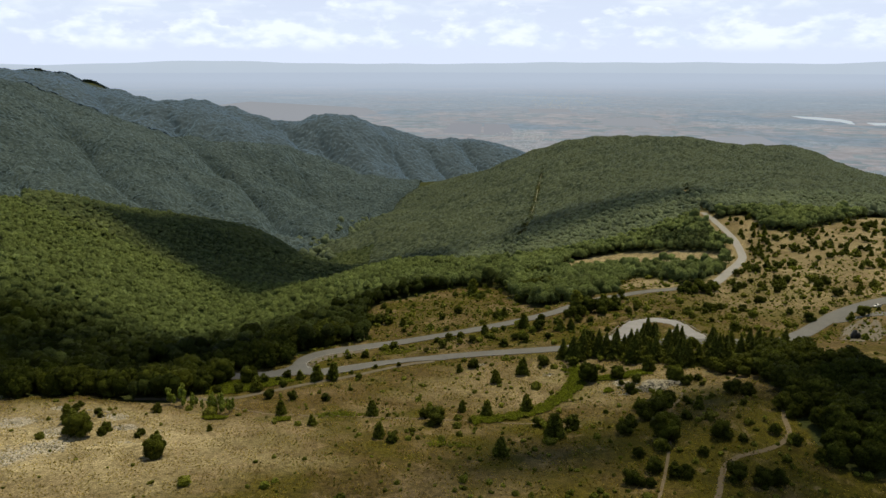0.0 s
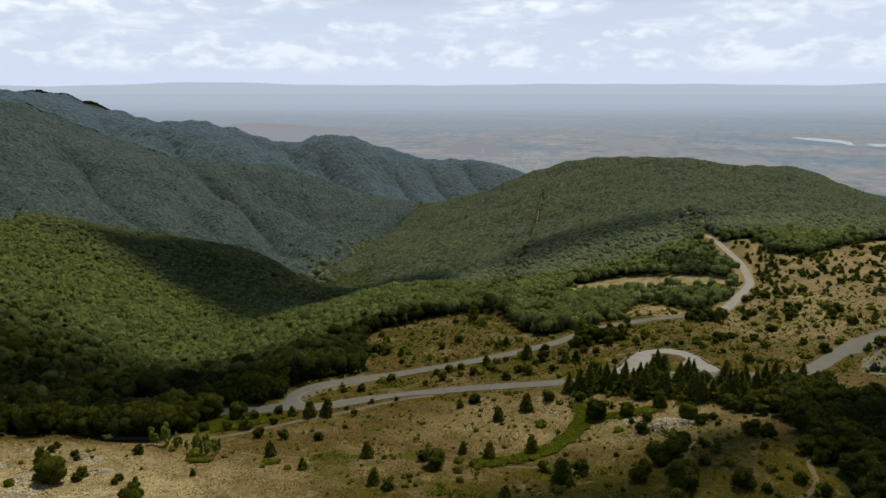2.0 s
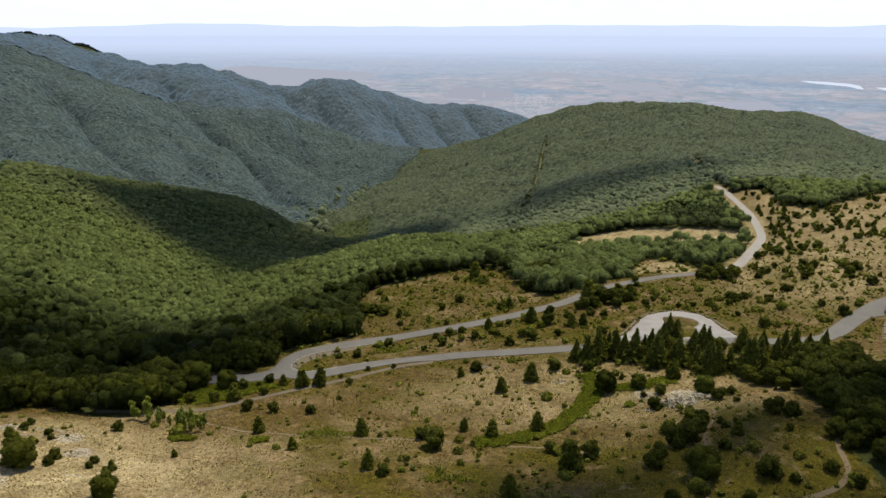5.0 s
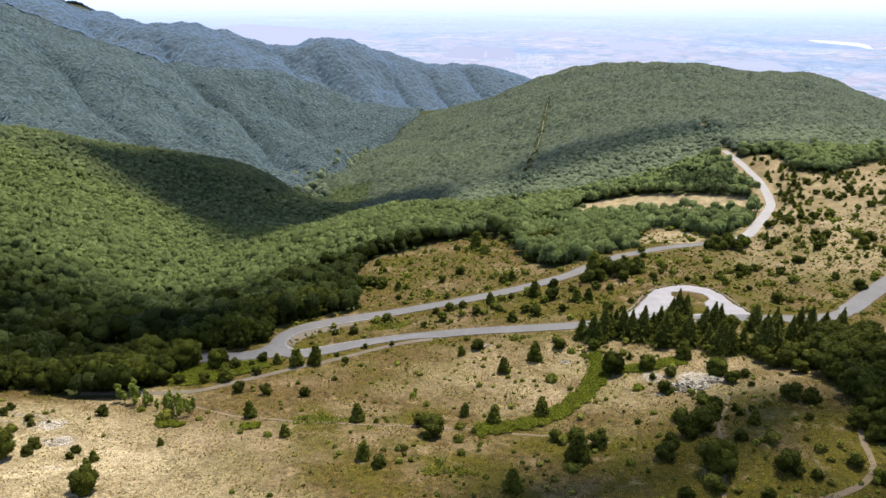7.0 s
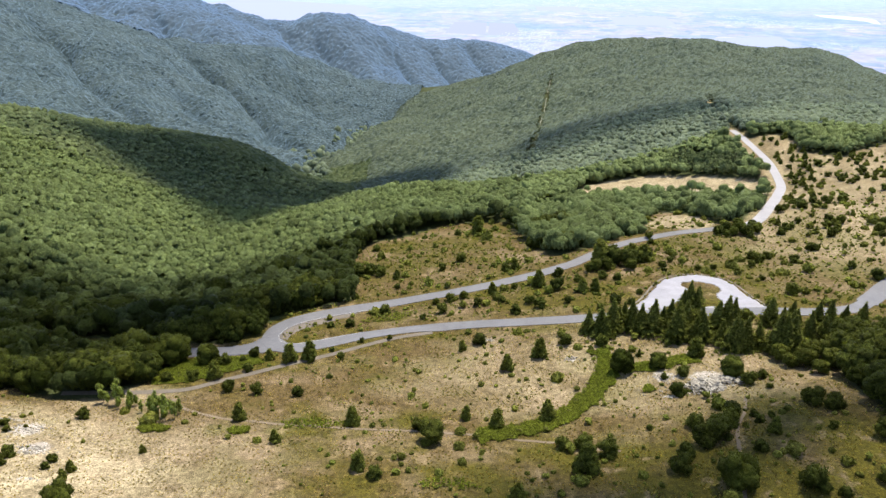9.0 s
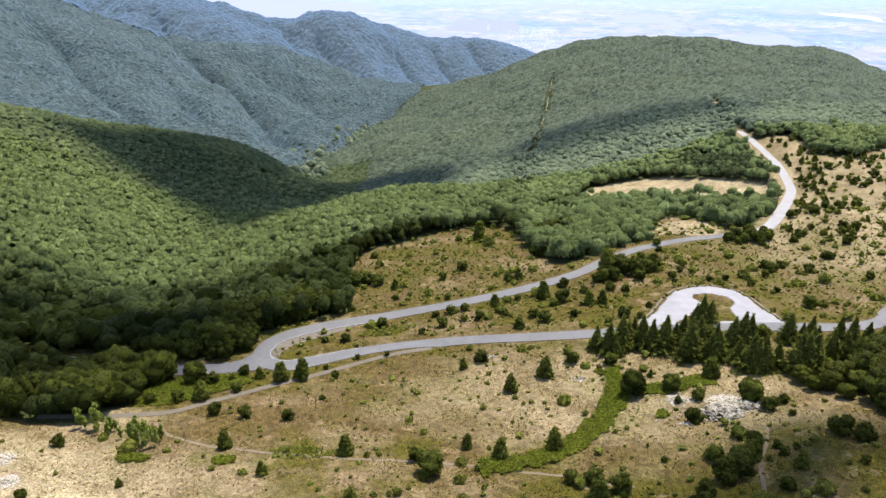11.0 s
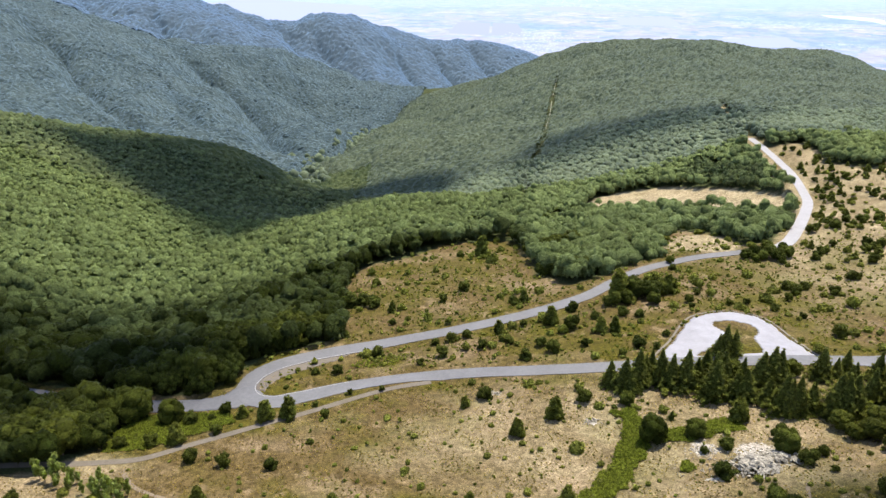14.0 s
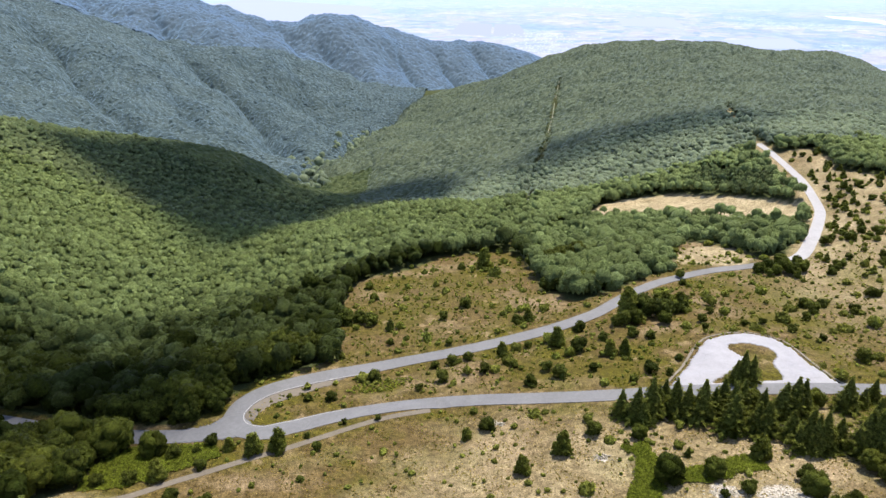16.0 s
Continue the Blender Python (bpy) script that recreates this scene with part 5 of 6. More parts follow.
def inner_spur(x, y):
    return in_sight(x, y) & not_single(x, y) & deep(x, y, 13) & (x < -56) & (x > -0.45 * y - 120)


def inner_foot(x, y):
    return in_sight(x, y) & not_single(x, y) & deep(x, y, 13) & (x > -60)


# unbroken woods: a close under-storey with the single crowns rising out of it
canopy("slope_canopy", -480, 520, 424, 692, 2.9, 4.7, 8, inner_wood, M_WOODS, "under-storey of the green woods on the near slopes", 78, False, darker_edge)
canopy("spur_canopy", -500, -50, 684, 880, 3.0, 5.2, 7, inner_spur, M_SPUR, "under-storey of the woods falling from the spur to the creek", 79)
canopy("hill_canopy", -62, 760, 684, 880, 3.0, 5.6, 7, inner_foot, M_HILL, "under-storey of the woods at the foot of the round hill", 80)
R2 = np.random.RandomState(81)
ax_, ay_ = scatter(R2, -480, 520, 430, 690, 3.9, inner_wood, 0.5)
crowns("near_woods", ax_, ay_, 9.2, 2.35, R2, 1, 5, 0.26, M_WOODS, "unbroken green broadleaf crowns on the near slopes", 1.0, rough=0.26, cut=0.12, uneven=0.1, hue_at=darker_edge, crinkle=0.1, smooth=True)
ax_, ay_ = scatter(R2, -500, -50, 684, 878, 4.3, inner_spur, 0.5)
crowns("spur_woods", ax_, ay_, 8.4, 2.55, R2, 1, 0, 0.26, M_SPUR, "green crowns of the woods falling from the spur", 1.0, rough=0.26, cut=0.14, uneven=0.1, crinkle=0.1, smooth=True)
ax_, ay_ = scatter(R2, -62, 760, 684, 878, 4.4, inner_foot, 0.5)
crowns("hill_woods", ax_, ay_, 8.4, 2.6, R2, 1, 0, 0.26, M_HILL, "green crowns of the woods at the foot of the round hill", 1.0, rough=0.26, cut=0.14, uneven=0.1, crinkle=0.1, smooth=True)
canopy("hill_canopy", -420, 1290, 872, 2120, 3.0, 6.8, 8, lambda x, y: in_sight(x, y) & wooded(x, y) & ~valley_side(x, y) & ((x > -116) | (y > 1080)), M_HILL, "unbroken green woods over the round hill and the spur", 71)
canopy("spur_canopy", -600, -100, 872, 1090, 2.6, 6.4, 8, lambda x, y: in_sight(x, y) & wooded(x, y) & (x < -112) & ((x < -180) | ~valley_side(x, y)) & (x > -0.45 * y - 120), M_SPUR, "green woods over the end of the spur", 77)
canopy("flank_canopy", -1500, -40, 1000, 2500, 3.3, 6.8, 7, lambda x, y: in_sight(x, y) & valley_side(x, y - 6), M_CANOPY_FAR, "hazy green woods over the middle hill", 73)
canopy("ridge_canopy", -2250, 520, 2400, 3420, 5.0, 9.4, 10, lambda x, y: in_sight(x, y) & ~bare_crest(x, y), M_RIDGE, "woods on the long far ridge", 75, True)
# old trees along the creek
rc = np.random.RandomState(76)
qy = rc.uniform(1020, 1700, 150)
qx = np.interp(qy, (1000, 1189, 1459, 1689, 1882), (-192, -215, -205, -185, -140)) + rc.normal(size=150) * 13
crowns("creek_trees", qx, qy, 12.0, 5.2, rc, 1, 30, 0.2, M_HILL, "taller pale trees along the creek in the valley", 0.95, uneven=0.2, smooth=True, hue_at=lambda x, y: 0.75 + 0 * x)

# low scrub and grass
def scrub(name, x0, x1, y0, y1, step, chance, tall, wide, leaf_count, label, seed):
    r = np.random.RandomState(seed)
    x, y = scatter(r, x0, x1, y0, y1, step, lambda x, y: inside(x, y, OPEN_LAND) & ~inside(x, y, DARK_WOOD) & ~inside(x, y, PLAZA) & (away(x, y, UPPER_LEG)[0] > 5.0) & (away(x, y, LEFT_LEG)[0] > 4.5)
                   & (away(x, y, TRACK)[0] > 2.2) & (r.uniform(0, 1, len(x)) < chance(x, y)) & (np.abs(x) < 0.66 * y + 20), 0.5)
    k = clear_of(x, y)
    crowns(name, x[k], y[k], tall, wide, r, 1, leaf_count, 0.32, M_SHRUB, label, 0.85, 0.3, -0.5, uneven=0.28)


def thick(x, y):
    """Scrub grows thicker beyond the lower road and along the roads, and hardly on the parched rise."""
    c = 0.2 + 0.5 * np.clip(waves(x, y, 38, 41) * 0.8 + waves(x, y, 15, 42) * 0.5 - 0.2, 0, 1) + 0.2 * np.clip((y - 296) / 30, 0, 1) * (waves(x, y, 22, 43) > -0.4)
    c += 0.4 * (np.abs(away(x, y, UPPER_LEG)[0] - 6.5) < 1.8)
    return c * np.clip((np.hypot((x + 95) / 75, (y - 185) / 55)) - 0.35, 0.08, 1)


scrub("low_scrub", -170, 330, 140, 480, 3.4, thick, 0.75, 0.5, 16, "low green scrub scattered over dry grass", 401)
scrub("low_scrub", -170, 360, 140, 600, 6.5, lambda x, y: thick(x, y) * 0.55, 1.5, 1.0, 60, "knee-high green bushes scattered over dry grass", 402)
scrub("low_scrub", -60, 380, 290, 660, 11.0, lambda x, y: thick(x, y) * 0.6, 2.4, 1.5, 90, "rounded green shrubs beyond the lower road", 403)


# ================= ferns, grass and rocks =================


def band(line, half, taper=False):
    """A strip of the plan along a line."""
    if taper:
        half = half * np.sqrt(np.clip(1 - np.linspace(-1, 1, len(line)) ** 2, 0.02, 1))[:, None]
    t = np.gradient(line, axis=0)
    t /= np.linalg.norm(t, axis=1)[:, None]
    side = np.c_[-t[:, 1], t[:, 0]] * half
    return np.concatenate([line + side, (line - side)[::-1]])


FERN_STRIP = band(smooth_line([(10, 214.5), (20, 217), (32, 223), (43, 234), (50, 246), (54, 257), (52, 267)]), 3.3)
FERN_ARM = band(smooth_line([(53, 260), (60, 252), (70, 253), (81, 256)]), 3.6)
FERN_HOLLOW = [(-98, 278), (-95, 253), (-82, 254), (-72, 262), (-62, 270), (-66, 276), (-84, 276)]
FERN_MOUNDS = [band(smooth_line([(-83, 219.8), (-79, 219.2), (-75, 219.9)]), 2.3, True), band(smooth_line([(-58.7, 220.4), (-56, 219.5), (-53.2, 220.2)]), 2.1, True),
               band(smooth_line([(59, 236.2), (61.5, 236), (64, 236.2)]), 2.1, True)]
FERN_SPOTS = [band(smooth_line([(-32, 309), (-20, 312), (-10, 315)]), 4.5, True), band(smooth_line([(-46, 224.5), (-36, 222.5), (-24, 222)]), 2.6, True), band(smooth_line([(-6, 189), (2, 191), (9, 190)]), 2.4, True)]


def fern_bed(area, step, height, label):
    """A bed of ferns: many low fronds, domed in the middle of the bed."""
    r = np.random.RandomState(len(area) * 7 + 3)
    p = np.array(area)
    lo, hi = p.min(0) - 1, p.max(0) + 1
    x, y = scatter(r, lo[0], hi[0], lo[1], hi[1], step, lambda x, y: inside(x + waves(x, y, 7, 12) * 1.1, y + waves(x, y, 7, 13) * 1.1, area))
    n = len(x)
    z = land(x, y)
    vs, fs, ti = [], [], []
    for k in range(6):
        a = r.uniform(0, 6.283, n)
        l, w = height * r.uniform(0.7, 1.3, n), height * 0.42
        h = height * r.uniform(0.5, 1.1, n)
        c, s = np.cos(a), np.sin(a)
        v = np.stack([np.c_[x - s * w, y + c * w, z + h * 0.5], np.c_[x + s * w, y - c * w, z + h * 0.5], np.c_[x + c * l, y + s * l, z + h]], 1).reshape(-1, 3)
        fs.append(np.arange(3 * n).reshape(-1, 3) + k * 3 * n)
        vs.append(v)
        ti.append(np.repeat(r.uniform(0, 1, n), 3))
    me = fast_mesh("fern_bed", np.concatenate(vs), np.concatenate(fs), M_FERN, None, np.concatenate(ti))
    return tagged(new("fern_bed", me), label, "ferns", kind="stuff")


fern_bed(FERN_STRIP, 0.55, 0.75, "curving bed of green ferns in the dry meadow")
fern_bed(FERN_ARM, 0.55, 0.7, "bed of green ferns below the spruces")
fern_bed(FERN_HOLLOW, 0.7, 0.8, "rank green growth in the hollow by the bend")
for spot in FERN_MOUNDS:
    fern_bed(spot, 0.42, 0.85, "thick mound of olive green ferns in dry grass")
for spot in FERN_SPOTS:
    fern_bed(spot, 1.15, 0.65, "small patch of green ferns in dry grass")


def grass(x0, x1, y0, y1, step, size, seed, name="dry_grass", label="tufts of dry straw-coloured grass", mat=None, some=-0.1):
    r = np.random.RandomState(seed)
    x, y = scatter(r, x0, x1, y0, y1, step, lambda x, y: inside(x, y, OPEN_LAND) & ~inside(x, y, DARK_WOOD) & ~inside(x, y, PLAZA) & (away(x, y, UPPER_LEG)[0] > 4.6)
                   & (away(x, y, LEFT_LEG)[0] > 4) & (away(x, y, TRACK)[0] > 2) & (np.abs(x) < 0.66 * y + 20) & (waves(x, y, 14, 91) + r.normal(size=len(x)) * 0.5 > some))
    n = len(x)
    z = land(x, y)
    vs, fs, ti = [], [], []
    hue = np.clip(0.5 + 0.35 * waves(x, y, 30, 92) + r.normal(size=n) * 0.22, 0, 1)
    for k in range(3):
        a = r.uniform(0, 6.283, n)
        w, h = size * r.uniform(0.5, 1.1, n), size * r.uniform(0.6, 1.2, n)
        c, s = np.cos(a), np.sin(a)
        lx, ly = r.normal(size=n) * size * 0.5, r.normal(size=n) * size * 0.5
        vs.append(np.stack([np.c_[x - c * w, y - s * w, z - 0.05], np.c_[x + c * w, y + s * w, z - 0.05], np.c_[x + lx, y + ly, z + h]], 1).reshape(-1, 3))
        fs.append(np.arange(3 * n).reshape(-1, 3) + k * 3 * n)
        ti.append(np.repeat(hue, 3))
    me = fast_mesh(name, np.concatenate(vs), np.concatenate(fs), mat or M_STRAW, None, np.concatenate(ti))
    return tagged(new(name, me), label, "grass", kind="stuff")


grass(-160, 140, 135, 300, 1.15, 0.32, 5)
grass(-45, 160, 135, 330, 1.6, 0.38, 6, "green_tufts", "tufts of low green herbs in dry grass", M_SHRUB, 0.55)
grass(-60, 260, 290, 440, 1.9, 0.6, 8, "green_tufts", "tufts of green herbs beyond the lower road", M_SHRUB, 0.3)


def boulder_mesh(seed, level=2):
    """A cracked, angular stone."""
    r = np.random.RandomState(seed)
    v, f = BALLS[level]
    v = v.copy()
    for _ in range(9):
        n = r.normal(size=3)
        n /= np.linalg.norm(n)
        d = v @ n
        cut = r.uniform(0.3, 0.68)
        v = v - np.clip(d - cut, 0, None)[:, None] * n
    v *= r.uniform(0.7, 1.4, 3) * (1, 1, 0.7)
    return fast_mesh("stone", v, f, M_ROCK, np.zeros(len(f), bool))


STONES = [boulder_mesh(s) for s in range(80, 86)]


def outcrop(name, x, y, rx, ry, count, size, label, seed, rise=0.0, flat=1.0):
    """A heap of stones on the slope: each stone a part."""
    r = np.random.RandomState(seed)
    root = tagged(new(name), label, "rocks")
    root.location = (x, y, float(land(x, y)[0]))
    for k in range(count):
        a, d = r.uniform(0, 6.283), math.sqrt(r.uniform(0, 1))
        sx, sy = x + math.cos(a) * d * rx, y + math.sin(a) * d * ry
        s = size * r.uniform(0.35, 1.3) * (1.25 - 0.7 * d)
        ob = new("stone", STONES[r.randint(len(STONES))])
        ob.parent = root
        z = float(land(sx, sy)[0]) + rise * (1 - d * d) + s * 0.15
        ob.matrix_basis = Matrix.Translation(-root.location) @ pose(sx, sy, z, r.uniform(-25, 25), r.uniform(-25, 25), r.uniform(0, 360)) @ Matrix.Diagonal((s, s * r.uniform(0.7, 1.3), s * flat * r.uniform(0.6, 1.0), 1))
    return root


outcrop("rock_outcrop", 76.2, 233.6, 5.8, 5.2, 210, 1.0, "weathered grey rock outcrop of broken boulders on the dry slope", 1, 1.9)
outcrop("rock_outcrop", 83.4, 236.2, 6.6, 4.4, 140, 0.85, "broken grey slabs tumbled beside the outcrop", 6, 0.8)
outcrop("rock_outcrop", 74, 236.0, 18, 7.0, 210, 0.36, "pale grey stones strewn round the outcrop", 5, 0.2)
for lx_, ly_, lr, lc, ls in ((-120, 220.6, 6.5, 22, 11), (-124, 215.2, 3, 10, 12), (-104.5, 203.5, 4.5, 18, 13), (-97.5, 190.9, 3.6, 12, 14), (-131, 208, 4, 10, 15)):
    outcrop("stone_ledge", lx_, ly_, lr, 0.8, lc * 2, 0.55, "flat pale limestone ledge level with the dry grass", ls, 0.0, 0.3)
outcrop("rock_outcrop", 66, 229.5, 2.8, 1.2, 26, 0.5, "low grey stones below the outcrop", 2)
outcrop("stone_heap", 17, 283, 2.4, 1.2, 20, 0.6, "small heap of pale stones beside a bush", 3)
outcrop("stone_heap", 43, 263, 2.6, 1.0, 26, 0.5, "few grey stones in dry grass", 4)


def loose_stones():
    """Pale stones strewn over the rise, too many to count."""
    r = np.random.RandomState(44)
    v, f = BALLS[1]
    xs, ys, zs = [], [], []
    vs, fs, n = [], [], 0
    for sx, sy, rad in STONY_SPOTS:
        for k in range(int(rad * 22)):
            a, d = r.uniform(0, 6.283), abs(r.normal()) * 0.75
            x, y = sx + math.cos(a) * d * rad, sy + math.sin(a) * d * rad * 0.5
            s = r.uniform(0.08, 0.34)
            w = v * (1 + r.uniform(-0.3, 0.3, (len(v), 1))) * s * (1.4, 1, 0.5)
            vs.append(w + (x, y, float(bare_land(x, y)[0]) + 0.02))
            fs.append(f + n)
            n += len(v)
    me = fast_mesh("loose_stones", np.concatenate(vs), np.concatenate(fs), M_ROCK)
    tagged(new("loose_stones", me), "pale stones strewn over the dry rise", "stones", kind="stuff")


loose_stones()


# ================= unseen clouds added to shade the land ======


def cloud(shade, seed, height=1700.0, size=24.0, mat=None):
    """A ragged flat cloud, unseen, added to shade a stretch of the plan."""
    r = np.random.RandomState(seed)
    p = np.array(shade, float)
    lo, hi = p.min(0), p.max(0)
    n = int(3.2 * (hi - lo).prod() / size ** 2)
    x, y = r.uniform(lo[0], hi[0], n), r.uniform(lo[1], hi[1], n)
    k = inside(x, y, shade)
    x, y = x[k], y[k]
    rise = (height - bare_land(x, y) - 10) / SUN_FROM.z
    cx, cy = x + SUN_FROM.x * rise, y + SUN_FROM.y * rise
    centre = Vector((cx.mean(), cy.mean(), height))
    vs, fs, m = [], [], 0
    for a, b in zip(cx - centre.x, cy - centre.y):
        w, q = lumpy(r, 1, size * r.uniform(0.45, 1.0), 0.45, 0.15)
        vs.append(w + (a, b, 0.0))
        fs.append(q + m)
        m += len(w)
    ob = new("cloud", fast_mesh("cloud", np.concatenate(vs), np.concatenate(fs), mat or M_CLOUD, np.ones(sum(len(q) for q in fs), bool)))
    ob.location = centre
    return tagged(ob, "unseen flat cloud high over the hills, added for its shade", "cloud", "clouds over the hills", "structure")


cloud([(-393, 757), (-328, 890), (-262, 1090), (-182, 900), (-164, 690), (-160, 600), (-201, 640), (-290, 725)], 301)
cloud([(-155, 650), (-165, 785), (-150, 985), (-74, 1000), (0, 960), (3, 835), (-64, 888), (-118, 842), (-134, 690)], 302, 1700.0, 20.0)
cloud([(60, 900), (110, 1010), (190, 985), (262, 905), (350, 890), (372, 850), (300, 800), (225, 800), (150, 800), (90, 830)], 303, 2600.0, 30.0, M_HALF_CLOUD)
# soft cloud added only to dim the near wood
cloud([(-235, 320), (-215, 395), (-165, 425), (-110, 400), (-72, 345), (-76, 300), (-89, 275), (-118, 260), (-150, 251), (-195, 256)], 306, 900.0, 24.0, M_SOFT_CLOUD)
# thin cloud added only to dim the wood by the gravel lot
cloud([(125, 150), (118, 200), (124, 232), (132, 256), (146, 256), (160, 230), (170, 150)], 305, 900.0, 18.0, M_THIN_CLOUD)
cloud([(-45, 60), (-36, 120), (-24, 165), (-8, 200), (26, 218), (66, 224), (110, 228), (190, 234), (230, 60)], 307, 900.0, 30.0, M_THIN_CLOUD)


# ================= the lot's stones and the far village =================


def monument(x, y):
    """Two dark upright stones leaning on one another."""
    root = tagged(new("standing_stones"), "two dark weathered standing stones on the gravel lot", "monument")
    root.location = (x, y, float(land(x, y)[0]))
    r = np.random.RandomState(5)
    for k, (dx, lean, tall) in enumerate(((-1.3, 12, 4.2), (1.4, -18, 3.4))):
        v, f = lumpy(r, 3, 1.0, 1.0, 0.12, None, 0.03)
        v = v * (1.25, 1.0, tall * 0.5) + (0, 0, tall * 0.42)
        ob = new("stone", fast_mesh("standing_stone", v, f, M_DARK, np.ones(len(f), bool)))
        ob.parent = root
        ob.matrix_basis = pose(dx, 0, 0, 0, lean, 20 * k)
    return root


monument(189.4, 299.4)


def car(x, y, turn):
    """A small white estate car: body and cabin in one shell, with glazing, wheels and lamps."""
    root = tagged(new("car"), "small white car parked on the grass by the road", "car")
    root.matrix_basis = pose(x, y, float(land(x, y)[0]), 0, 0, turn)
    bm = bmesh.new()
    # outline of the side, from the front bumper over the roof to the back
    side = [(-2.0, 0.35), (-2.05, 0.62), (-1.9, 0.82), (-0.95, 0.95), (-0.35, 1.42), (1.0, 1.46), (1.75, 1.1), (2.0, 0.95), (2.02, 0.4), (1.7, 0.25), (-1.7, 0.25)]
    rows_ = []
    for w, shrink in ((-0.82, 0.93), (-0.74, 1.0), (0.74, 1.0), (0.82, 0.93)):
        rows_.append([bm.verts.new((a * (1 if b < 0.96 else shrink), w * (1 if b < 0.96 else 0.86), b)) for a, b in side])
    for p, q in zip(rows_, rows_[1:]):
        for i in range(len(side)):
            k = (i + 1) % len(side)
            bm.faces.new((p[i], p[k], q[k], q[i]))
    bm.faces.new(rows_[0])
    bm.faces.new(rows_[-1][::-1])
    bmesh.ops.recalc_face_normals(bm, faces=bm.faces)
    piece("body", bm, M_CAR_PAINT, root)
    for name, corners in (("windscreen", [(-0.92, -0.58, 0.99), (-0.92, 0.58, 0.99), (-0.4, 0.54, 1.4), (-0.4, -0.54, 1.4)]), ("rear_window", [(1.68, 0.58, 1.14), (1.68, -0.58, 1.14), (1.05, -0.54, 1.44), (1.05, 0.54, 1.44)]),
                          ("side_window", [(-0.75, -0.73, 1.0), (1.5, -0.73, 1.0), (0.95, -0.71, 1.38), (-0.3, -0.71, 1.38)]), ("side_window", [(1.5, 0.73, 1.0), (-0.75, 0.73, 1.0), (-0.3, 0.71, 1.38), (0.95, 0.71, 1.38)])):
        bm = bmesh.new()
        c = sum((Vector(v) for v in corners), Vector()) / 4
        out = Vector((c.x * 0.3, c.y, 0.35)).normalized() * 0.02
        face = bm.faces.new([bm.verts.new(Vector(v) + out) for v in corners])
        made = bmesh.ops.extrude_face_region(bm, geom=[face])["geom"]
        for v in made:
            if isinstance(v, bmesh.types.BMVert):
                v.co -= out * 0.9
        piece(name, bm, M_CAR_GLASS, root)
    for a in (-1.25, 1.25):
        for b in (-0.76, 0.76):
            bm = bmesh.new()
            bmesh.ops.create_cone(bm, cap_ends=True, segments=18, radius1=0.31, radius2=0.31, depth=0.2, matrix=Matrix.Translation((a, b, 0.31)) @ Matrix.Rotation(radians(90), 4, "X"))
            wheel = piece("wheel", bm, M_TYRE, root)
            bm = bmesh.new()
            bmesh.ops.create_cone(bm, cap_ends=True, segments=14, radius1=0.19, radius2=0.17, depth=0.22, matrix=Matrix.Translation((a, b, 0.31)) @ Matrix.Rotation(radians(90), 4, "X"))
            piece("rim", bm, M_RIM, wheel)
    for b in (-0.6, 0.6):
        bm = bmesh.new()
        bmesh.ops.create_icosphere(bm, subdivisions=2, radius=0.13, matrix=Matrix.Translation((-1.96, b, 0.7)) @ Matrix.Diagonal((0.5, 1.3, 0.8, 1)))
        piece("headlight", bm, M_RIM, root)
    return root


def piece(name, bm, mat, parent):
    """One mesh of a thing."""
    me = bpy.data.meshes.new(name)
    bm.to_mesh(me)
    bm.free()
    me.materials.append(mat)
    ob = new(name, me)
    ob.parent = parent
    return ob


car(226.5, 344.5, 12)


def village(az0, az1, el0, el1, count, seed, label, size=1.0):
    """Pale houses far down on the plain, too small to count."""
    r = np.random.RandomState(seed)
    eye = Vector((1, 55, 130))
    vs, fs, n = [], [], 0
    for k in range(count):
        a, e = radians(r.normal((az0 + az1) / 2, (az1 - az0) / 4)), radians(r.uniform(el0, el1))
        d = 3480 + (1 - math.degrees(e) / 16) * 1250 - 14
        c = np.array((eye.x + d * math.sin(a), eye.y + d * math.cos(a), eye.z - (d - 2) * math.tan(e)))
        w, l, h = size * r.uniform(2.0, 5.0), size * r.uniform(2, 4), size * r.uniform(1.2, 2.4)
        b = np.array([(-w, -l, -1), (w, -l, -1), (w, l, -1), (-w, l, -1), (-w, -l, h), (w, -l, h), (w, l, h), (-w, l, h), (-w, 0, h * 1.6), (w, 0, h * 1.6)])
        q = [(0, 1, 5), (0, 5, 4), (1, 2, 6), (1, 6, 5), (2, 3, 7), (2, 7, 6), (3, 0, 4), (3, 4, 7), (4, 5, 9), (4, 9, 8), (6, 7, 8), (6, 8, 9), (5, 6, 9), (7, 4, 8)]
        vs.append(b + c)
        fs.append(np.array(q) + n)
        n += len(b)
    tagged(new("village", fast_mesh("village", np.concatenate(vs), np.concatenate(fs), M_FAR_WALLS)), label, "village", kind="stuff")


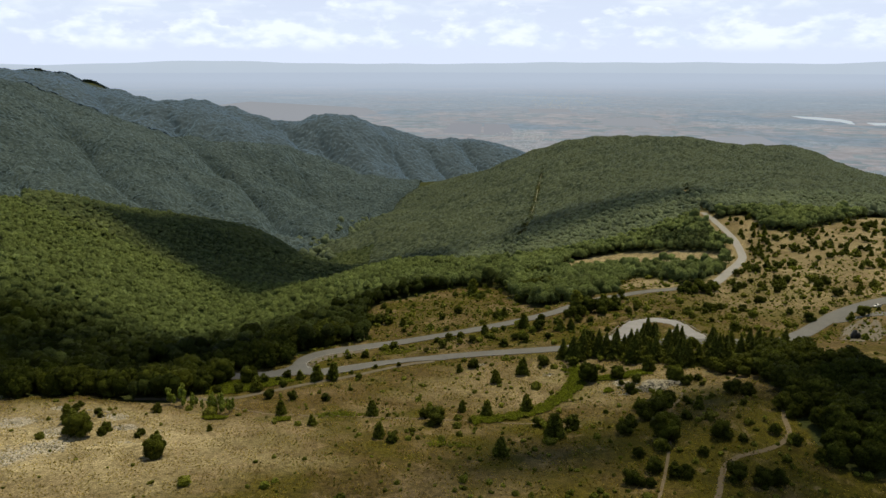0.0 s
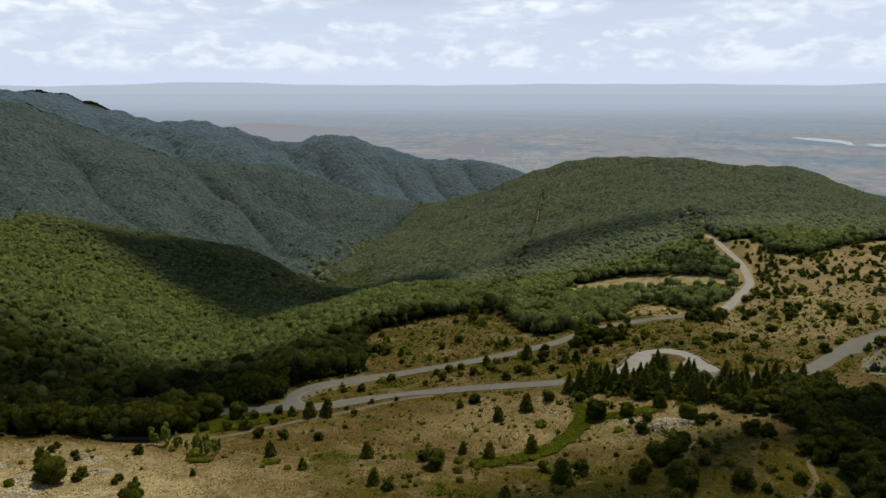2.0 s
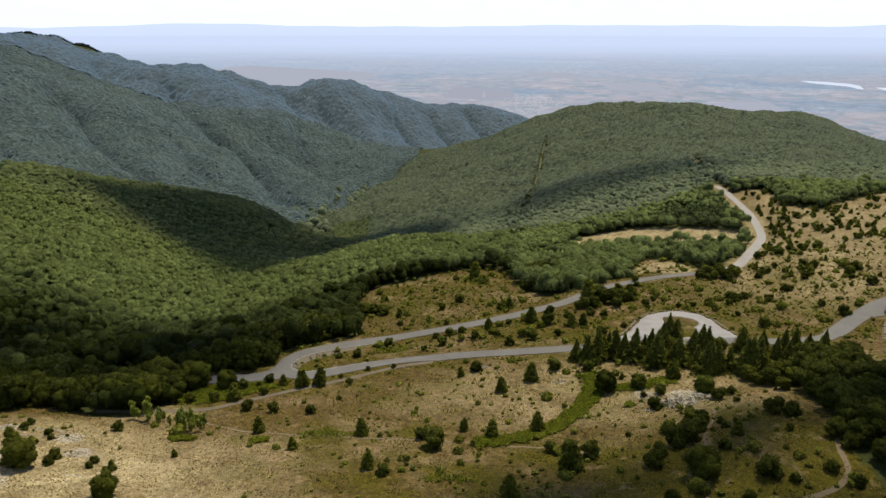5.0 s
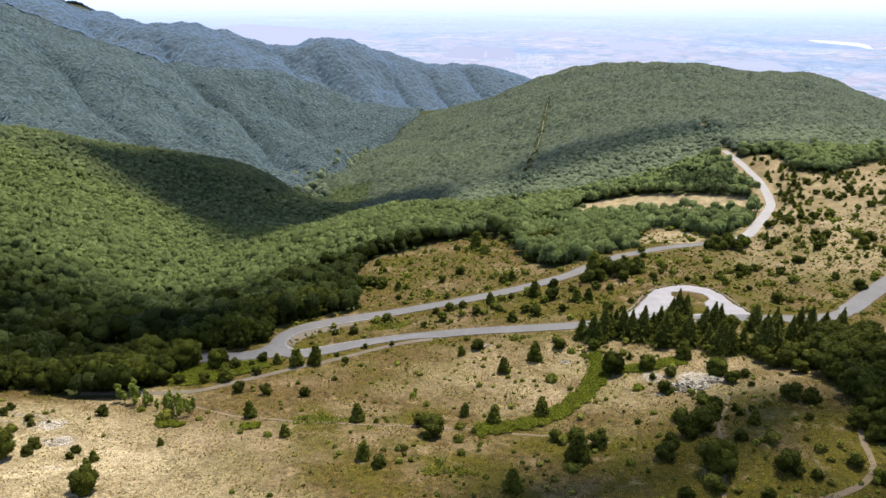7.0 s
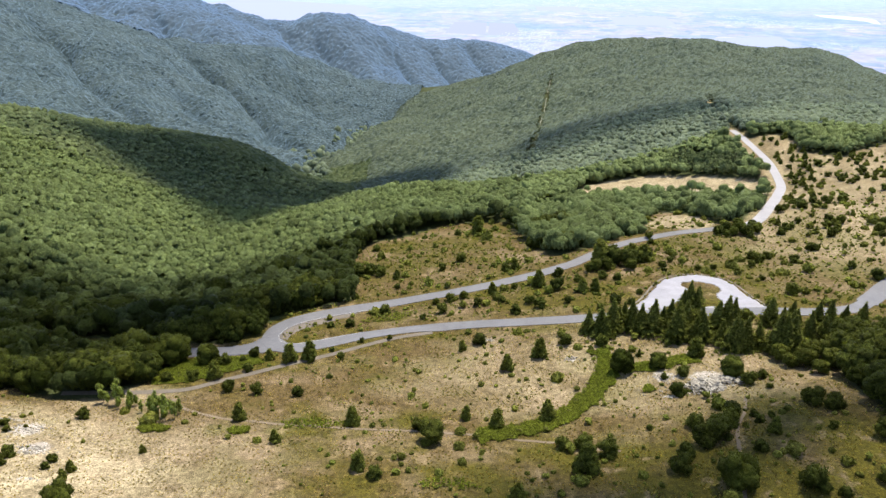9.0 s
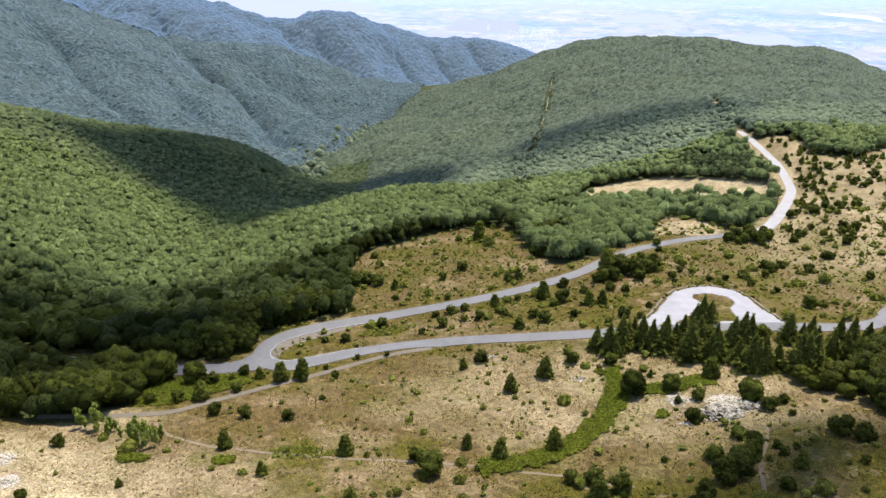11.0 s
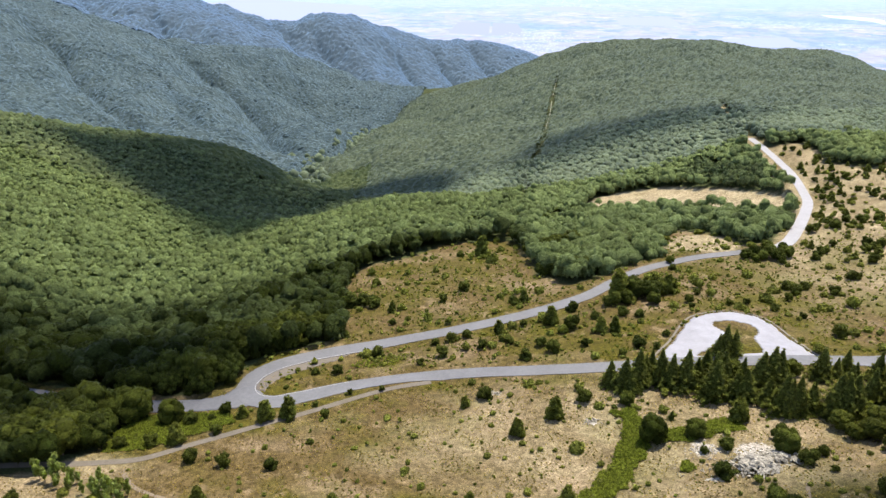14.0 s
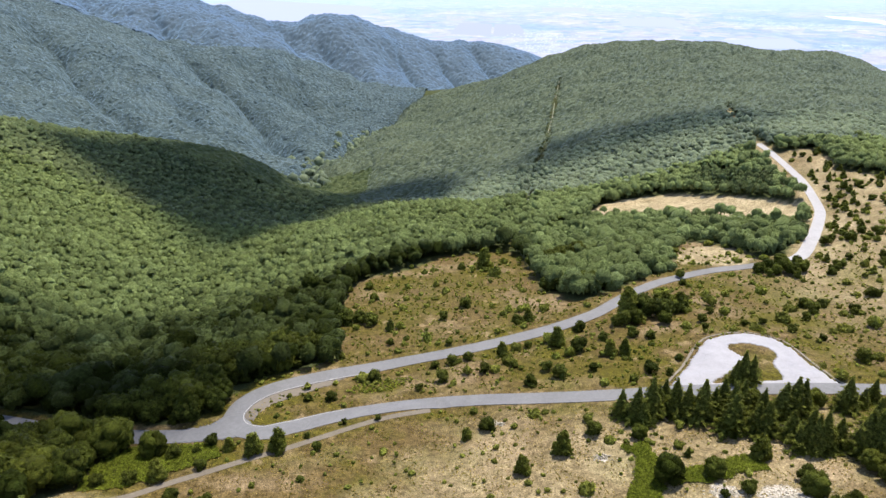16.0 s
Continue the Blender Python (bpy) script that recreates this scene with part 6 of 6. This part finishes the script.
village(3.6, 10.2, 5.5, 7.0, 280, 91, "pale houses of a village on the far plain")
village(2, 16, 2.5, 3.6, 170, 92, "scattered pale buildings on the hazy plain", 0.8)
village(31, 36, 7.0, 8.6, 90, 93, "pale houses at the foot of the hill", 0.9)


def far_sheet(name, corners, mat, label, category):
    """A flat far sheet on the plain, by bearing and depression from the crest, in degrees."""
    eye = Vector((1, 55, 130))
    vs = []
    for a, e in corners:
        d = 3480 + (1 - e / 16) * 1250 - 10
        vs.append((eye.x + d * math.sin(radians(a)), eye.y + d * math.cos(radians(a)), eye.z - (d - 1) * math.tan(radians(e))))
    me = bpy.data.meshes.new(name)
    me.from_pydata(vs, [], [tuple(range(len(vs)))])
    me.materials.append(mat)
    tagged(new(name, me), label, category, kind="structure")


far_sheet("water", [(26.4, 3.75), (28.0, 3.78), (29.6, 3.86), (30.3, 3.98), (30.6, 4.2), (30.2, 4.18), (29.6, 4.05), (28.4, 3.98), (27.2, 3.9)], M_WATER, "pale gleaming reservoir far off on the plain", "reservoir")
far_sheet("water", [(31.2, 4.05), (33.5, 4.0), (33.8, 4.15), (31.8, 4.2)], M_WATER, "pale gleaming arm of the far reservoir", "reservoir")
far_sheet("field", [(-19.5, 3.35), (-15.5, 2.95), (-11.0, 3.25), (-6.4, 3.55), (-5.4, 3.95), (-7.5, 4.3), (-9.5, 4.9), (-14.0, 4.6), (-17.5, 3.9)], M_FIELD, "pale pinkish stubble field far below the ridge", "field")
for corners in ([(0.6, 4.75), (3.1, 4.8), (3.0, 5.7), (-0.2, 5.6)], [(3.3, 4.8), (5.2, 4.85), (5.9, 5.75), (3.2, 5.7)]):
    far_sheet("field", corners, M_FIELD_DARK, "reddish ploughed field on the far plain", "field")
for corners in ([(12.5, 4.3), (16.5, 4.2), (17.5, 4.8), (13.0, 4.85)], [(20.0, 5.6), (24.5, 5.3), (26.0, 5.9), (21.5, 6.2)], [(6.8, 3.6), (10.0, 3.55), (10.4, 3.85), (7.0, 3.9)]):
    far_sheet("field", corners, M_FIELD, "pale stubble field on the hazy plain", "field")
